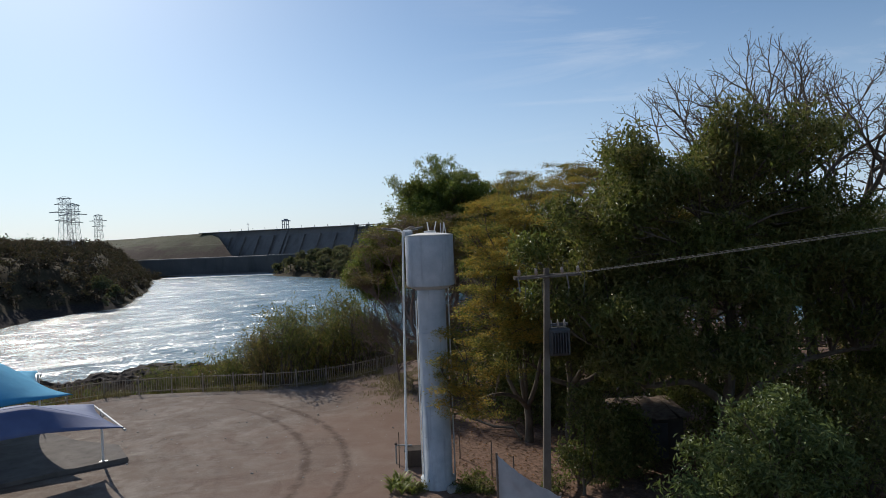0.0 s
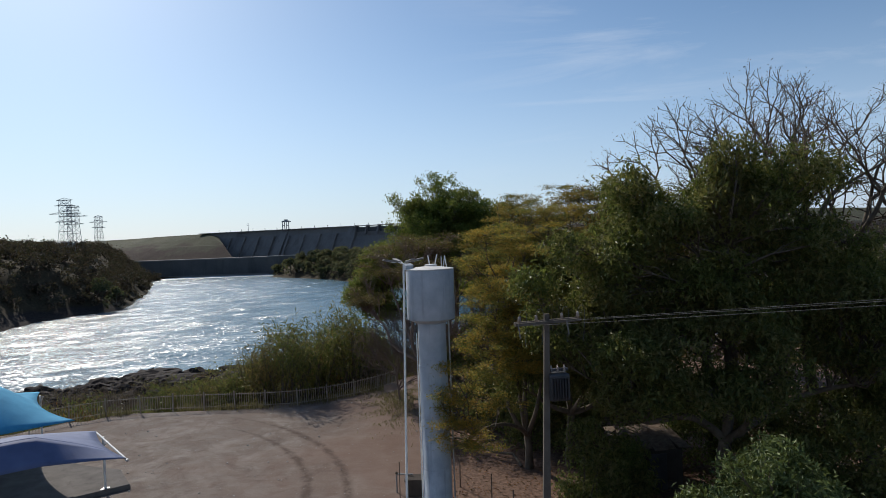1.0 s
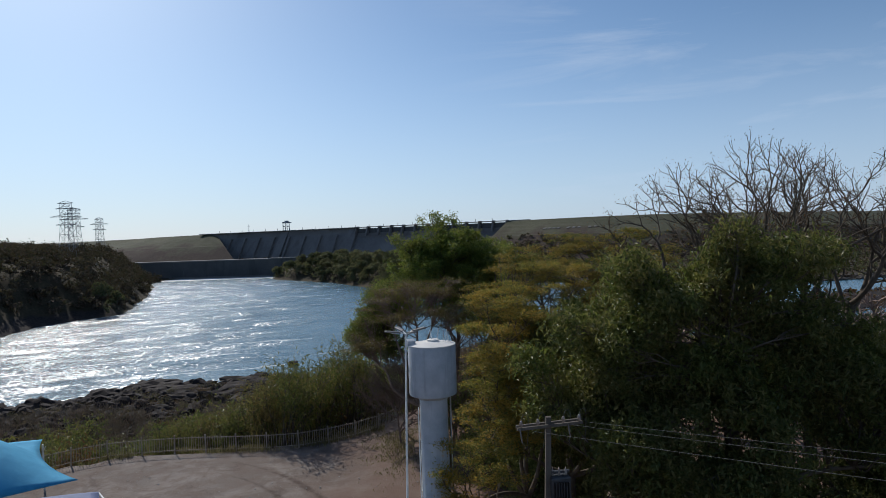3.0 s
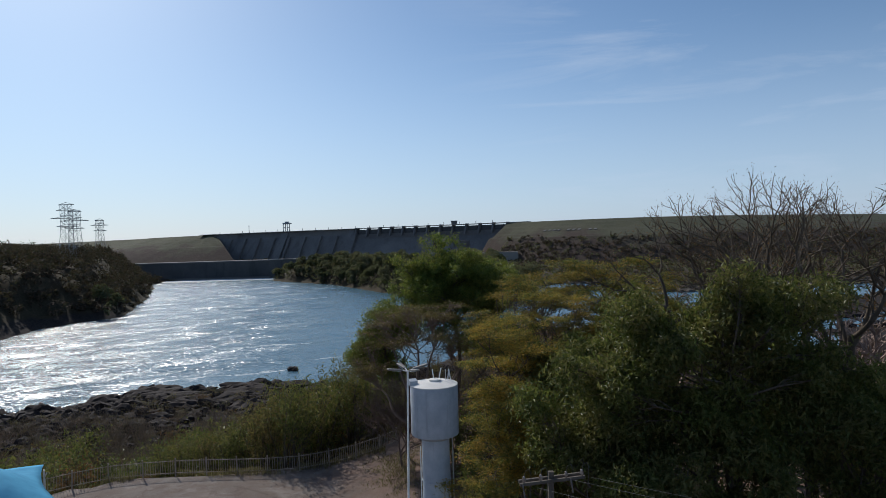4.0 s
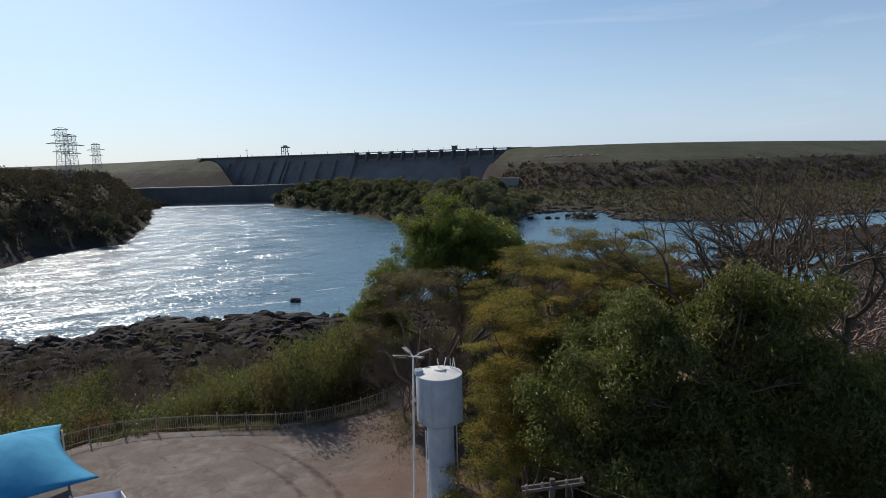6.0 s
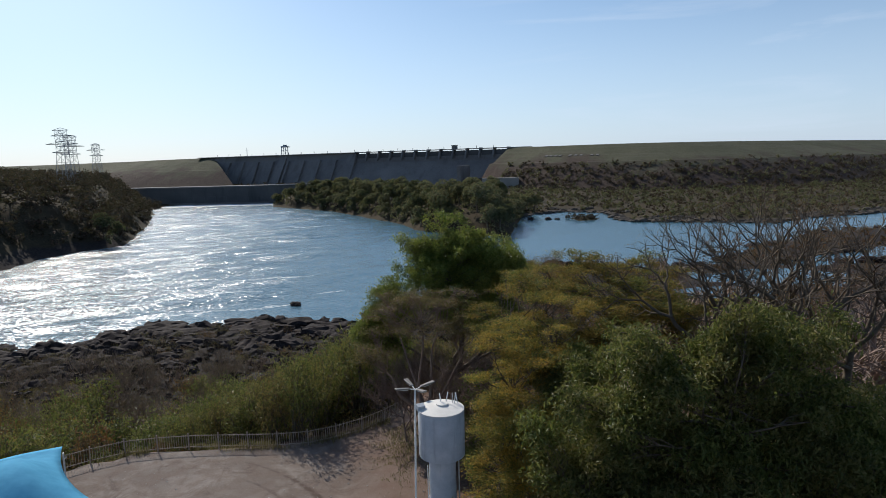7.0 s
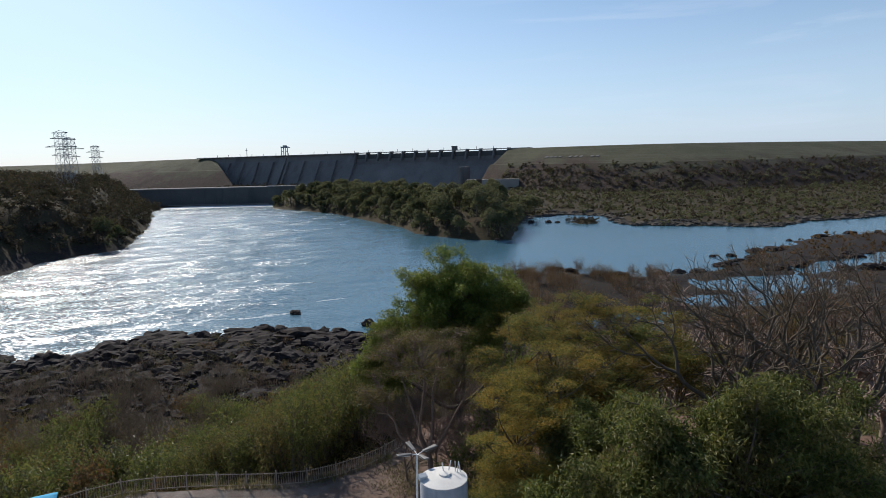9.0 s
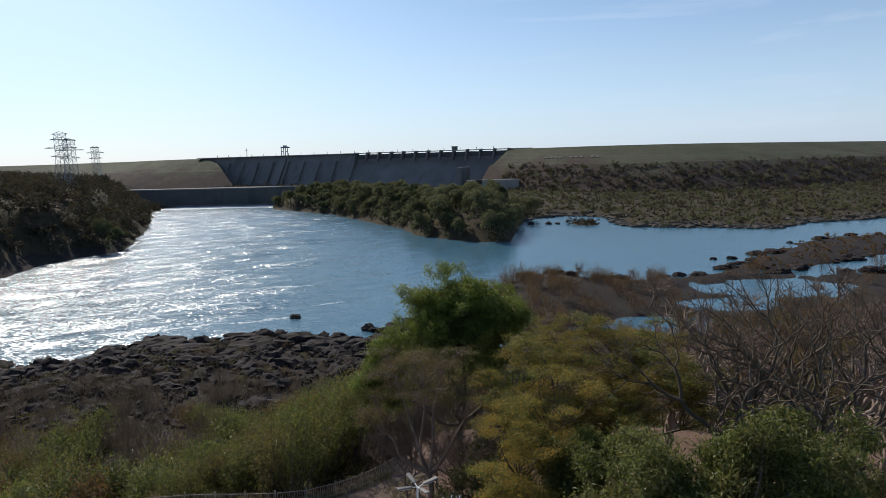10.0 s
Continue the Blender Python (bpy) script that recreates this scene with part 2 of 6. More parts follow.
INLET = [(124, 236), (148, 243), (180, 262), (240, 284), (330, 300), (330, 284), (250, 262), (176, 238), (146, 226)]
POOLS = [(26, 150, 9, 5), (58, 164, 17, 8), (88, 186, 18, 9), (114, 206, 28, 14), (12, 120, 5, 3), (36, 128, 8, 4)]
YARD = [(-70, -90), (-70, 2), (-34, 33.6), (-30, 37.4), (-27, 40.0), (-23, 42.3), (-18.6, 42.9), (-12.4, 42.9), (-8.4, 44.2), (-4.6, 47.4), (0, 54), (12, 56), (30, 50), (70, 30), (70, -90)]


def shore_distance(px, py, poly):
    """Distance to a closed outline, negative inside it."""
    best = np.full(px.shape, 1e18)
    inside = np.zeros(px.shape, bool)
    for (ax, ay), (bx, by) in zip(poly, poly[1:] + poly[:1]):
        ex, ey = bx - ax, by - ay
        u = np.clip(((px - ax) * ex + (py - ay) * ey) / (ex * ex + ey * ey), 0, 1)
        best = np.minimum(best, (px - ax - u * ex) ** 2 + (py - ay - u * ey) ** 2)
        if ay != by:
            cross = ((ay > py) != (by > py)) & (px < (py - ay) / (by - ay) * ex + ax)
            inside ^= cross
    return np.where(inside, -1, 1) * np.sqrt(best)


def lump(px, py, size, seed):
    """Smooth value noise, -1 to 1."""
    gx, gy = px / size, py / size
    ix, iy = np.floor(gx), np.floor(gy)
    fx, fy = gx - ix, gy - iy
    fx, fy = fx * fx * (3 - 2 * fx), fy * fy * (3 - 2 * fy)

    def h(a, b):
        v = np.sin(a * 127.1 + b * 311.7 + seed * 74.7) * 43758.5453
        return (v - np.floor(v)) * 2 - 1

    return (h(ix, iy) * (1 - fx) + h(ix + 1, iy) * fx) * (1 - fy) + (h(ix, iy + 1) * (1 - fx) + h(ix + 1, iy + 1) * fx) * fy


def smooth(v, lo, hi):
    u = np.clip((v - lo) / (hi - lo), 0, 1)
    return u * u * (3 - 2 * u)


def land(px, py):
    """Height of the ground, and masks for trodden dirt and bare rock."""
    px, py = np.asarray(px, float), np.asarray(py, float)
    wob = 2.2 * lump(px, py, 9, 1) + 1.2 * lump(px, py, 4, 2)
    dw = shore_distance(px, py, RIVER) + wob * 0.7
    dw = np.minimum(dw, shore_distance(px, py, INLET) + wob)
    for cx, cy, rx, ry in POOLS:
        dw = np.minimum(dw, (np.hypot((px - cx) / rx, (py - cy) / ry) - 1) * min(rx, ry) + wob * 1.3)
    islet = (np.hypot((px - 102) / 11, (py - 428) / 16) - 1) * 11
    dw = np.where(islet < 0, np.maximum(dw, -islet), dw)
    dy = np.maximum(shore_distance(px, py, YARD), 0)
    near = py < np.interp(px, [-420, -180, -60, 20, 60, 140, 240, 420], [150, 205, 225, 300, 318, 330, 366, 400])
    dl = np.maximum(dw, 0)
    s = dy / (dy + dl + 1e-6)
    rough = 0.45 * lump(px, py, 6, 3) + 0.25 * lump(px, py, 2.5, 4)
    z_near = WATER_Z * s ** (0.62 + 0.33 * smooth(px, -24, -8)) + rough * smooth(dy, 1, 10) * smooth(dl, 0, 3) + 0.06 * lump(px, py, 7, 8) * smooth(-dy + 1, 0, 1)
    hill = smooth(-px, 120, 260) * smooth(690 - py, 0, 90)
    z_far = WATER_Z + np.minimum(dl * 0.12, 1.6) + 0.012 * dl + hill * (np.minimum(dl * 0.95, 30) + 5 * smooth(dl, 45, 140)) + 0.6 * lump(px, py, 18, 5) * smooth(dl, 0, 8)
    mound = smooth(px, -190, -150) * smooth(-px, -62, -50) * smooth(690 - py, 0, 40) * smooth(py, 330, 345)
    z_far = z_far + mound * np.minimum(dl * 0.55, 12)
    shelf = smooth(py, 738, 756) * smooth(px, -420, -330) * smooth(-px, 60, 120)
    z_far = z_far * (1 - shelf) - 12.0 * shelf
    z = np.where(near, z_near, z_far)
    far_off = smooth(py, 1200, 1700)
    z = z * (1 - far_off) + 8 * far_off
    wide = smooth(np.hypot(px, py), 700, 2500) * np.where(py < 200, 1, 0)
    z = np.where(dw < 0, WATER_Z - 0.2 + np.maximum(dw * 0.35, -3.0), z * (1 - wide))
    dirt = smooth(-shore_distance(px, py, YARD), -0.6, 1.2) * smooth(1.6 - px, 0, 3.2)
    rock = np.where(near & (dw > -2), smooth(66 - dl, 0, 26) * smooth(dy, 14, 30), 0)
    beach = np.where(~near & (px < -140) & (py < 350), smooth(9 - dl, 0, 5), 0)
    rock = np.maximum(rock, beach)
    return z, dirt, rock


def floor_z(px, py):
    return float(land(np.array([px]), np.array([py]))[0][0])


# ================= mesh helpers =================


def mesh_of(name, verts, faces, mat, smooth_shade=False):
    """A mesh from arrays: verts (n, 3), faces (m, k)."""
    verts, faces = np.asarray(verts, np.float32), np.asarray(faces, np.int32)
    me = bpy.data.meshes.new(name)
    me.vertices.add(len(verts))
    me.vertices.foreach_set("co", verts.ravel())
    k = faces.shape[1]
    me.loops.add(faces.size)
    me.loops.foreach_set("vertex_index", faces.ravel())
    me.polygons.add(len(faces))
    me.polygons.foreach_set("loop_start", np.arange(0, faces.size, k, dtype=np.int32))
    me.polygons.foreach_set("use_smooth", np.full(len(faces), smooth_shade))
    me.update(calc_edges=True)
    me.materials.append(mat)
    return me


def thing(name, label, category, at=(0, 0, 0), group="", kind=""):
    ob = new(name)
    ob.location = at
    return tagged(ob, label, category, group, kind)


def part(name, bm, mat, parent=None, label="", smooth_shade=False):
    """Links a bmesh (or a ready mesh) as one mesh object under a thing."""
    if isinstance(bm, bmesh.types.BMesh):
        me = bpy.data.meshes.new(name)
        for f in bm.faces:
            f.smooth = smooth_shade
        bm.to_mesh(me)
        bm.free()
        me.materials.append(mat)
    else:
        me = bm
    ob = new(name, me)
    if parent:
        ob.parent = parent
    if label:
        tagged(ob, label)
    return ob


def box(size, at=(0, 0, 0), turn=(0, 0, 0), bevel=0.0, bm=None):
    bm = bm or bmesh.new()
    m = pose(*at, *turn) @ Matrix.Diagonal((*size, 1))
    got = bmesh.ops.create_cube(bm, size=1, matrix=m)
    if bevel:
        edges = list({e for v in got["verts"] for e in v.link_edges})
        bmesh.ops.bevel(bm, geom=edges, offset=bevel, segments=2, affect="EDGES", profile=0.5)
    return bm


def rod(a, b, r1, r2=None, sides=8, bm=None):
    """A round bar from a to b."""
    bm = bm or bmesh.new()
    a, b = Vector(a), Vector(b)
    d = b - a
    m = Matrix.Translation((a + b) / 2) @ d.to_track_quat("Z", "Y").to_matrix().to_4x4()
    bmesh.ops.create_cone(bm, cap_ends=True, segments=sides, radius1=r1, radius2=r1 if r2 is None else r2, depth=d.length, matrix=m)
    return bm


def turned(profile, sides=32, bm=None, at=(0, 0, 0)):
    """A body of revolution from (radius, height) pairs."""
    bm = bm or bmesh.new()
    rings = []
    for r, z in profile:
        if r < 1e-4:
            rings.append([bm.verts.new((at[0], at[1], at[2] + z))])
        else:
            rings.append([bm.verts.new((at[0] + r * math.cos(2 * math.pi * i / sides), at[1] + r * math.sin(2 * math.pi * i / sides), at[2] + z)) for i in range(sides)])
    for lo, hi in zip(rings, rings[1:]):
        for i in range(sides):
            j = (i + 1) % sides
            if len(lo) == 1:
                bm.faces.new((lo[0], hi[j], hi[i]))
            elif len(hi) == 1:
                bm.faces.new((lo[i], lo[j], hi[0]))
            else:
                bm.faces.new((lo[i], lo[j], hi[j], hi[i]))
    bmesh.ops.recalc_face_normals(bm, faces=bm.faces)
    return bm


class Tubes:
    """Collects tapering tubes (branches, wires) into one mesh."""

    def __init__(self, sides=5):
        self.v, self.f, self.n, self.sides = [], [], 0, sides

    def add(self, pts, radii):
        pts = np.asarray(pts, float)
        k = self.sides
        ang = np.arange(k) * 2 * np.pi / k
        d = np.gradient(pts, axis=0)
        d /= np.linalg.norm(d, axis=1, keepdims=True) + 1e-9
        ref = np.array([0.31, 0.95, 0.05]) if abs(d[0][2]) > 0.7 else np.array([0, 0, 1.0])
        a = np.cross(d, ref)
        a /= np.linalg.norm(a, axis=1, keepdims=True) + 1e-9
        b = np.cross(d, a)
        ring = pts[:, None] + np.asarray(radii, float)[:, None, None] * (np.cos(ang)[None, :, None] * a[:, None] + np.sin(ang)[None, :, None] * b[:, None])
        self.v.append(ring.reshape(-1, 3))
        i, j = np.meshgrid(np.arange(len(pts) - 1), np.arange(k), indexing="ij")
        j2 = (j + 1) % k
        q = np.stack([i * k + j, i * k + j2, (i + 1) * k + j2, (i + 1) * k + j], -1).reshape(-1, 4) + self.n
        self.f.append(q)
        self.n += len(pts) * k

    def mesh(self, name, mat):
        return mesh_of(name, np.concatenate(self.v), np.concatenate(self.f), mat, True)


def bend(rng, a, b, sag=0.12, n=6):
    """Points of a crooked line from a to b."""
    a, b = np.asarray(a, float), np.asarray(b, float)
    u = np.linspace(0, 1, n)[:, None]
    off = rng.normal(0, sag * np.linalg.norm(b - a), (2, 3))
    return a + (b - a) * u + np.sin(np.pi * u) * off[0] * 0.6 + np.sin(2 * np.pi * u) * off[1] * 0.4


def leaf_quads(rng, centres, length, width, flat=0.0, hang=0.25, tilt=0.55):
    """One folded leaf (a bent diamond) at each place."""
    n = len(centres)
    d = rng.normal(0, 1, (n, 3))
    d[:, 2] = d[:, 2] * (1 - flat) - hang
    d /= np.linalg.norm(d, axis=1, keepdims=True)
    up = rng.normal(0, tilt, (n, 3)) + [0, 0, 1]
    side = np.cross(d, up)
    side /= np.linalg.norm(side, axis=1, keepdims=True) + 1e-9
    nor = np.cross(side, d)
    ln = (length * rng.uniform(0.65, 1.25, n))[:, None]
    wd = (width * rng.uniform(0.7, 1.2, n))[:, None]
    mid = centres + d * ln * 0.05
    v = np.stack([centres - d * ln / 2, mid + side * wd / 2 + nor * wd * 0.18, centres + d * ln / 2 - nor * ln * 0.08, mid - side * wd / 2 + nor * wd * 0.18], 1)
    return v.reshape(-1, 3), np.arange(4 * n).reshape(-1, 4)


def in_ball(rng, n, shell=0.55):
    d = rng.normal(0, 1, (n, 3))
    d /= np.linalg.norm(d, axis=1, keepdims=True)
    return d * (rng.uniform(0, 1, n) ** (1 / 3 * shell))[:, None]


def pads(seed, envelopes, each, r, flat=0.8, reach=(0.45, 0.95), floor_cut=-0.35):
    """Smaller rounded clumps set over the upper shells of larger envelopes."""
    rng = np.random.default_rng(seed)
    got = []
    for dx, dy, dz, rx, ry, rz in envelopes:
        for _ in range(each):
            d = rng.normal(0, 1, 3)
            d /= np.linalg.norm(d)
            d[2] = max(d[2], floor_cut)
            s, q = rng.uniform(*reach), rng.uniform(*r)
            got.append((dx + d[0] * rx * s, dy + d[1] * ry * s, dz + d[2] * rz * s, q, q, q * flat))
    return got


def tree(name, label, category, x, y, clumps, leaf_mat, leaves, leaf=(0.2, 0.08), seed=1, trunk=0.22, fork=0.35, sprays=40, spread=(0.42, 0.42, 0.3),
         flat=0.0, hang=0.25, twigs=6, bark="bark", group="", z=None, lean=(0, 0), shell=0.5, tilt=0.55):
    """A tree: tapering trunk, limbs to each clump of the crown, twigs, and a crown of single leaves. clumps: dx, dy, height, rx, ry, rz."""
    rng = np.random.default_rng(seed)
    z = floor_z(x, y) - 0.15 if z is None else z
    root = thing(name, label, category, (x, y, z), group)
    cl = np.array(clumps, float)
    low = cl[:, 2].min()
    weight = cl[:, 3] * cl[:, 4] + cl[:, 3] * cl[:, 5]
    weight = weight / weight.sum()
    top = np.array([lean[0], lean[1], max(low * fork * 2, 0.25)])
    wood = Tubes(6)
    wood.add(bend(rng, (0, 0, -0.3), top, 0.04, 7), np.linspace(trunk * 1.25, trunk * 0.8, 7))
    thin = Tubes(3)
    cents, boughs = [], []
    # a few main boughs to clumps that stand far apart
    ends = [int(np.argmax(cl[:, 2]))]
    while len(ends) < min(5, len(cl)):
        gap = np.min([np.linalg.norm(cl[:, :3] - cl[e, :3], axis=1) for e in ends], 0)
        ends.append(int(np.argmax(gap)))
    for e in ends:
        path = bend(rng, top, top + (cl[e, :3] - top) * 0.8, 0.10, 10)
        wood.add(path, np.linspace(trunk * 0.62, trunk * 0.2, 10))
        boughs.append(path)
    for (dx, dy, dz, rx, ry, rz), w in zip(cl, weight):
        c, r = np.array([dx, dy, dz]), np.array([rx, ry, rz])
        bough = min(boughs, key=lambda b: np.linalg.norm(b[6:] - c, axis=1).min())
        path = bend(rng, bough[3 + int(np.argmin(np.linalg.norm(bough[3:9] - c + [0, 0, 1.2], axis=1)))], c, 0.12, 8)
        wood.add(path, np.linspace(trunk * 0.17, trunk * 0.04 + 0.008, 8))
        k = max(4, int(sprays * w * len(cl)))
        spots = c + in_ball(rng, k, shell) * r
        for sp in spots:
            u = rng.integers(4, 8)
            if rng.random() < twigs / 10:
                thin.add(bend(rng, path[u], sp, 0.12, 4), np.linspace(trunk * 0.06 + 0.007, 0.006, 4))
        per = max(2, int(leaves * w / k))
        pick = np.repeat(spots, per, 0)
        cents.append(pick + rng.normal(0, 1, pick.shape) * spread)
    part("trunk", wood.mesh("trunk", MAT[bark]), MAT[bark], root)
    if thin.v:
        part("twig_work", thin.mesh("twig_work", MAT[bark]), MAT[bark], root)
    v, f = leaf_quads(rng, np.concatenate(cents), leaf[0], leaf[1], flat, hang, tilt)
    part("crown", mesh_of("crown", v, f, MAT[leaf_mat]), MAT[leaf_mat], root)
    return root


def bare_tree(name, label, x, y, height, seed, width=0.6, bark="twig_bark", levels=5, trunk=0.16, group="leafless trees on the bank", z=None, split=3, taper=0.55):
    """A leafless tree: forking limbs down to fine twigs."""
    rng = np.random.default_rng(seed)
    z = floor_z(x, y) - 0.15 if z is None else z
    root = thing(name, label, "tree", (x, y, z), group)
    wood, thin = Tubes(6), Tubes(3)

    def grow(a, d, length, r, level):
        b = a + d * length
        n = 6 if level < 3 else 3
        pts = bend(rng, a, b, 0.07, n)
        (wood if level < 2 else thin).add(pts, np.linspace(r, r * 0.6, n))
        if level >= levels:
            return
        for i in range(split if level else split + 1):
            u = n - 1 if i < 2 else rng.integers(n // 3, n - 1)
            nd = d + rng.normal(0, width, 3) * [1, 1, 0.6] + [0, 0, 0.12]
            nd /= np.linalg.norm(nd)
            grow(pts[u], nd, length * rng.uniform(0.6, 0.79), max(r * taper, 0.008), level + 1)

    grow(np.array([0, 0, -0.3]), np.array([rng.normal(0, 0.1), rng.normal(0, 0.1), 1.0]), height * 0.28, trunk, 0)
    part("trunk", wood.mesh("trunk", MAT[bark]), MAT[bark], root)
    part("twig_work", thin.mesh("twig_work", MAT[bark]), MAT[bark], root)
    return root



def spreading_bare_tree(x, y, fork, limb, seed, lean=(0.0, 0.0)):
    """A leafless tree with wide forking limbs above a tall trunk."""
    rng = np.random.default_rng(seed)
    z = floor_z(x, y) - 0.15
    root = thing("bare_tree", "tall leafless grey-brown tree with wide crooked limbs", "tree", (x, y, z), "leafless trees beside the yard")
    wood, thin, tips = Tubes(6), Tubes(3), []
    top = np.array([lean[0], lean[1], fork])
    wood.add(bend(rng, (0, 0, -0.3), top, 0.03, 7), np.linspace(0.28, 0.19, 7))

    def grow(a, d, length, r, level):
        n = 6 if level < 2 else 4 if level < 4 else 3
        pts = bend(rng, a, a + d * length, 0.08, n)
        (wood if level < 3 else thin).add(pts, np.linspace(r, r * 0.68, n))
        if level == 6:
            tips.append(pts[-1])
            return
        side = np.cross(d, rng.normal(0, 1, 3))
        side /= np.linalg.norm(side)
        for s in (1, -1):
            nd = d + side * s * rng.uniform(0.25, 0.7) + rng.normal(0, 0.12, 3) + [0, 0, 0.05]
            grow(pts[-1], nd / np.linalg.norm(nd), length * rng.uniform(0.6, 0.8), max(r * 0.66, 0.007), level + 1)
        for k in range(2 if level >= 4 else 1):
            out_by = rng.normal(0, 1, 3)
            out_by /= np.linalg.norm(out_by)
            nd = d * 0.7 + out_by * 0.8
            grow(pts[rng.integers(1, n - 1)], nd / np.linalg.norm(nd), length * rng.uniform(0.4, 0.6), max(r * 0.5, 0.007), max(level + 2, 4) if level < 5 else 6)

    for k in range(4):
        a = 1.5708 * k + rng.uniform(-0.5, 0.5)
        out_by = rng.uniform(0.35, 1.05)
        d = np.array([math.cos(a) * out_by, math.sin(a) * out_by * 0.8, 1.0])
        grow(top - [0, 0, rng.uniform(0, 1.4)], d / np.linalg.norm(d), limb * rng.uniform(0.7, 0.95), 0.135, 1)
    part("trunk", wood.mesh("trunk", MAT["bark"]), MAT["bark"], root)
    part("twig_work", thin.mesh("twig_work", MAT["bark"]), MAT["bark"], root)
    ends = np.repeat(np.array(tips), 3, 0)
    v, f = leaf_quads(rng, ends + rng.normal(0, 0.14, ends.shape), 0.11, 0.035, 0.0, 0.3)
    part("dry_foliage", mesh_of("dry_foliage", v, f, MAT["dry"]), MAT["dry"], root, "sparse dry brown leaflets")
    return root


# ================= ground and water =================


def ground_material():
    m = Nodes("ground")
    v = m.position()
    dirt, rock = m.attr("dirt"), m.attr("rock")
    n_big, n_mid, n_fine = m.noise(v, 0.12, 4), m.noise(v, 0.9, 5, 0.6), m.noise(v, 14, 4, 0.7)
    earth = m.mix(m.ramp(n_big, 0.35, 0.65), (0.165, 0.136, 0.118), (0.235, 0.203, 0.178))
    earth = m.mix(m.ramp(m.noise(v, 0.35, 6, 0.68, 0.8), 0.46, 0.62, 0, 0.75), earth, (0.30, 0.265, 0.235))
    earth = m.mix(m.ramp(m.noise(m.scaled(v, (1, 1, 1), (0, 0, 1.1)), 0.55, 6, 0.7, 1.2), 0.5, 0.64, 0, 0.7), earth, (0.115, 0.09, 0.078))
    earth = m.mix(m.ramp(n_mid, 0.35, 0.75, 0, 0.7), earth, (0.145, 0.10, 0.078))
    earth = m.mix(m.ramp(n_fine, 0.5, 0.8, 0, 0.5), earth, (0.32, 0.275, 0.235))
    speck = m.voronoi(v, 7.0)
    earth = m.mix(m.ramp(speck, 0.06, 0.16, 0.55, 0.0), earth, (0.36, 0.31, 0.26))
    drag = m.noise(m.scaled(v, (0.35, 2.2, 1), (0, 0, radians(35))), 1.1, 4, 0.65)
    earth = m.mix(m.ramp(drag, 0.5, 0.72, 0, 0.25), earth, (0.13, 0.09, 0.07))
    sep0 = m.node("SeparateXYZ", Vector=v)
    red = m.ramp(m.math("ADD", sep0.outputs["X"], m.ramp(n_big, 0.3, 0.7, -5, 5)), -11, -3)
    earth = m.mix(m.math("MULTIPLY", red, 0.7), earth, (0.175, 0.112, 0.086))
    # wheel tracks: four long arcs
    sep = m.node("SeparateXYZ", Vector=v)
    for cx, cy, r in ((-21.5, 24.5, 15.5), (-21.5, 24.5, 17.35), (-30.0, 20.0, 21.0)):
        dx = m.math("SUBTRACT", sep.outputs["X"], cx)
        dy = m.math("SUBTRACT", sep.outputs["Y"], cy)
        ring = m.math("ABSOLUTE", m.math("SUBTRACT", m.math("SQRT", m.math("ADD", m.math("MULTIPLY", dx, dx), m.math("MULTIPLY", dy, dy))), r))
        ring = m.math("ADD", ring, m.math("ADD", m.math("MULTIPLY", m.math("SUBTRACT", n_mid, 0.5), 0.7), m.ramp(m.math("ADD", sep.outputs["X"], m.math("MULTIPLY", n_big, 3.0)), -14, -7, 0.3, 0.0)))
        earth = m.mix(m.math("MULTIPLY", m.ramp(ring, 0.06, 0.32, 0.8 if cx > -25 else 0.25, 0.0), m.ramp(m.noise(v, 1.7, 5, 0.7), 0.36, 0.56, 0.2, 1.0)), earth, (0.085, 0.06, 0.048))
    litter = m.mix(m.ramp(m.noise(v, 5, 5, 0.7), 0.35, 0.65), (0.095, 0.060, 0.045), (0.21, 0.135, 0.10))
    scrub = m.mix(m.ramp(n_mid, 0.35, 0.65), (0.034, 0.030, 0.018), (0.074, 0.058, 0.037))
    scrub = m.mix(m.ramp(n_big, 0.45, 0.7, 0, 0.7), scrub, (0.055, 0.036, 0.022))
    scrub = m.mix(m.ramp(n_fine, 0.45, 0.75, 0, 0.6), scrub, (0.045, 0.036, 0.02))
    near = m.ramp(m.attr("litter"), 0.2, 0.8)
    base = m.mix(near, scrub, litter)
    cell = m.voronoi(v, 0.9)
    stone = m.mix(m.ramp(m.math("ADD", cell, n_fine), 0.4, 1.2), (0.012, 0.010, 0.011), (0.042, 0.035, 0.032))
    stone = m.mix(m.ramp(n_mid, 0.55, 0.75, 0, 0.7), stone, (0.05, 0.037, 0.025))
    base = m.mix(m.ramp(m.math("ADD", rock, m.math("MULTIPLY", m.math("SUBTRACT", n_mid, 0.5), 0.9)), 0.35, 0.6), base, stone)
    edge = m.math("ADD", dirt, m.math("MULTIPLY", m.math("SUBTRACT", n_mid, 0.5), 0.7))
    col = m.mix(m.ramp(edge, 0.35, 0.65), base, earth)
    h = m.math("ADD", m.math("MULTIPLY", n_mid, 0.5), m.math("MULTIPLY", n_fine, 0.25))
    m.surface(Base_Color=col, Roughness=0.95, Specular_IOR_Level=0.08, Normal=m.bump(h, 0.7, 0.14))
    return m.mat


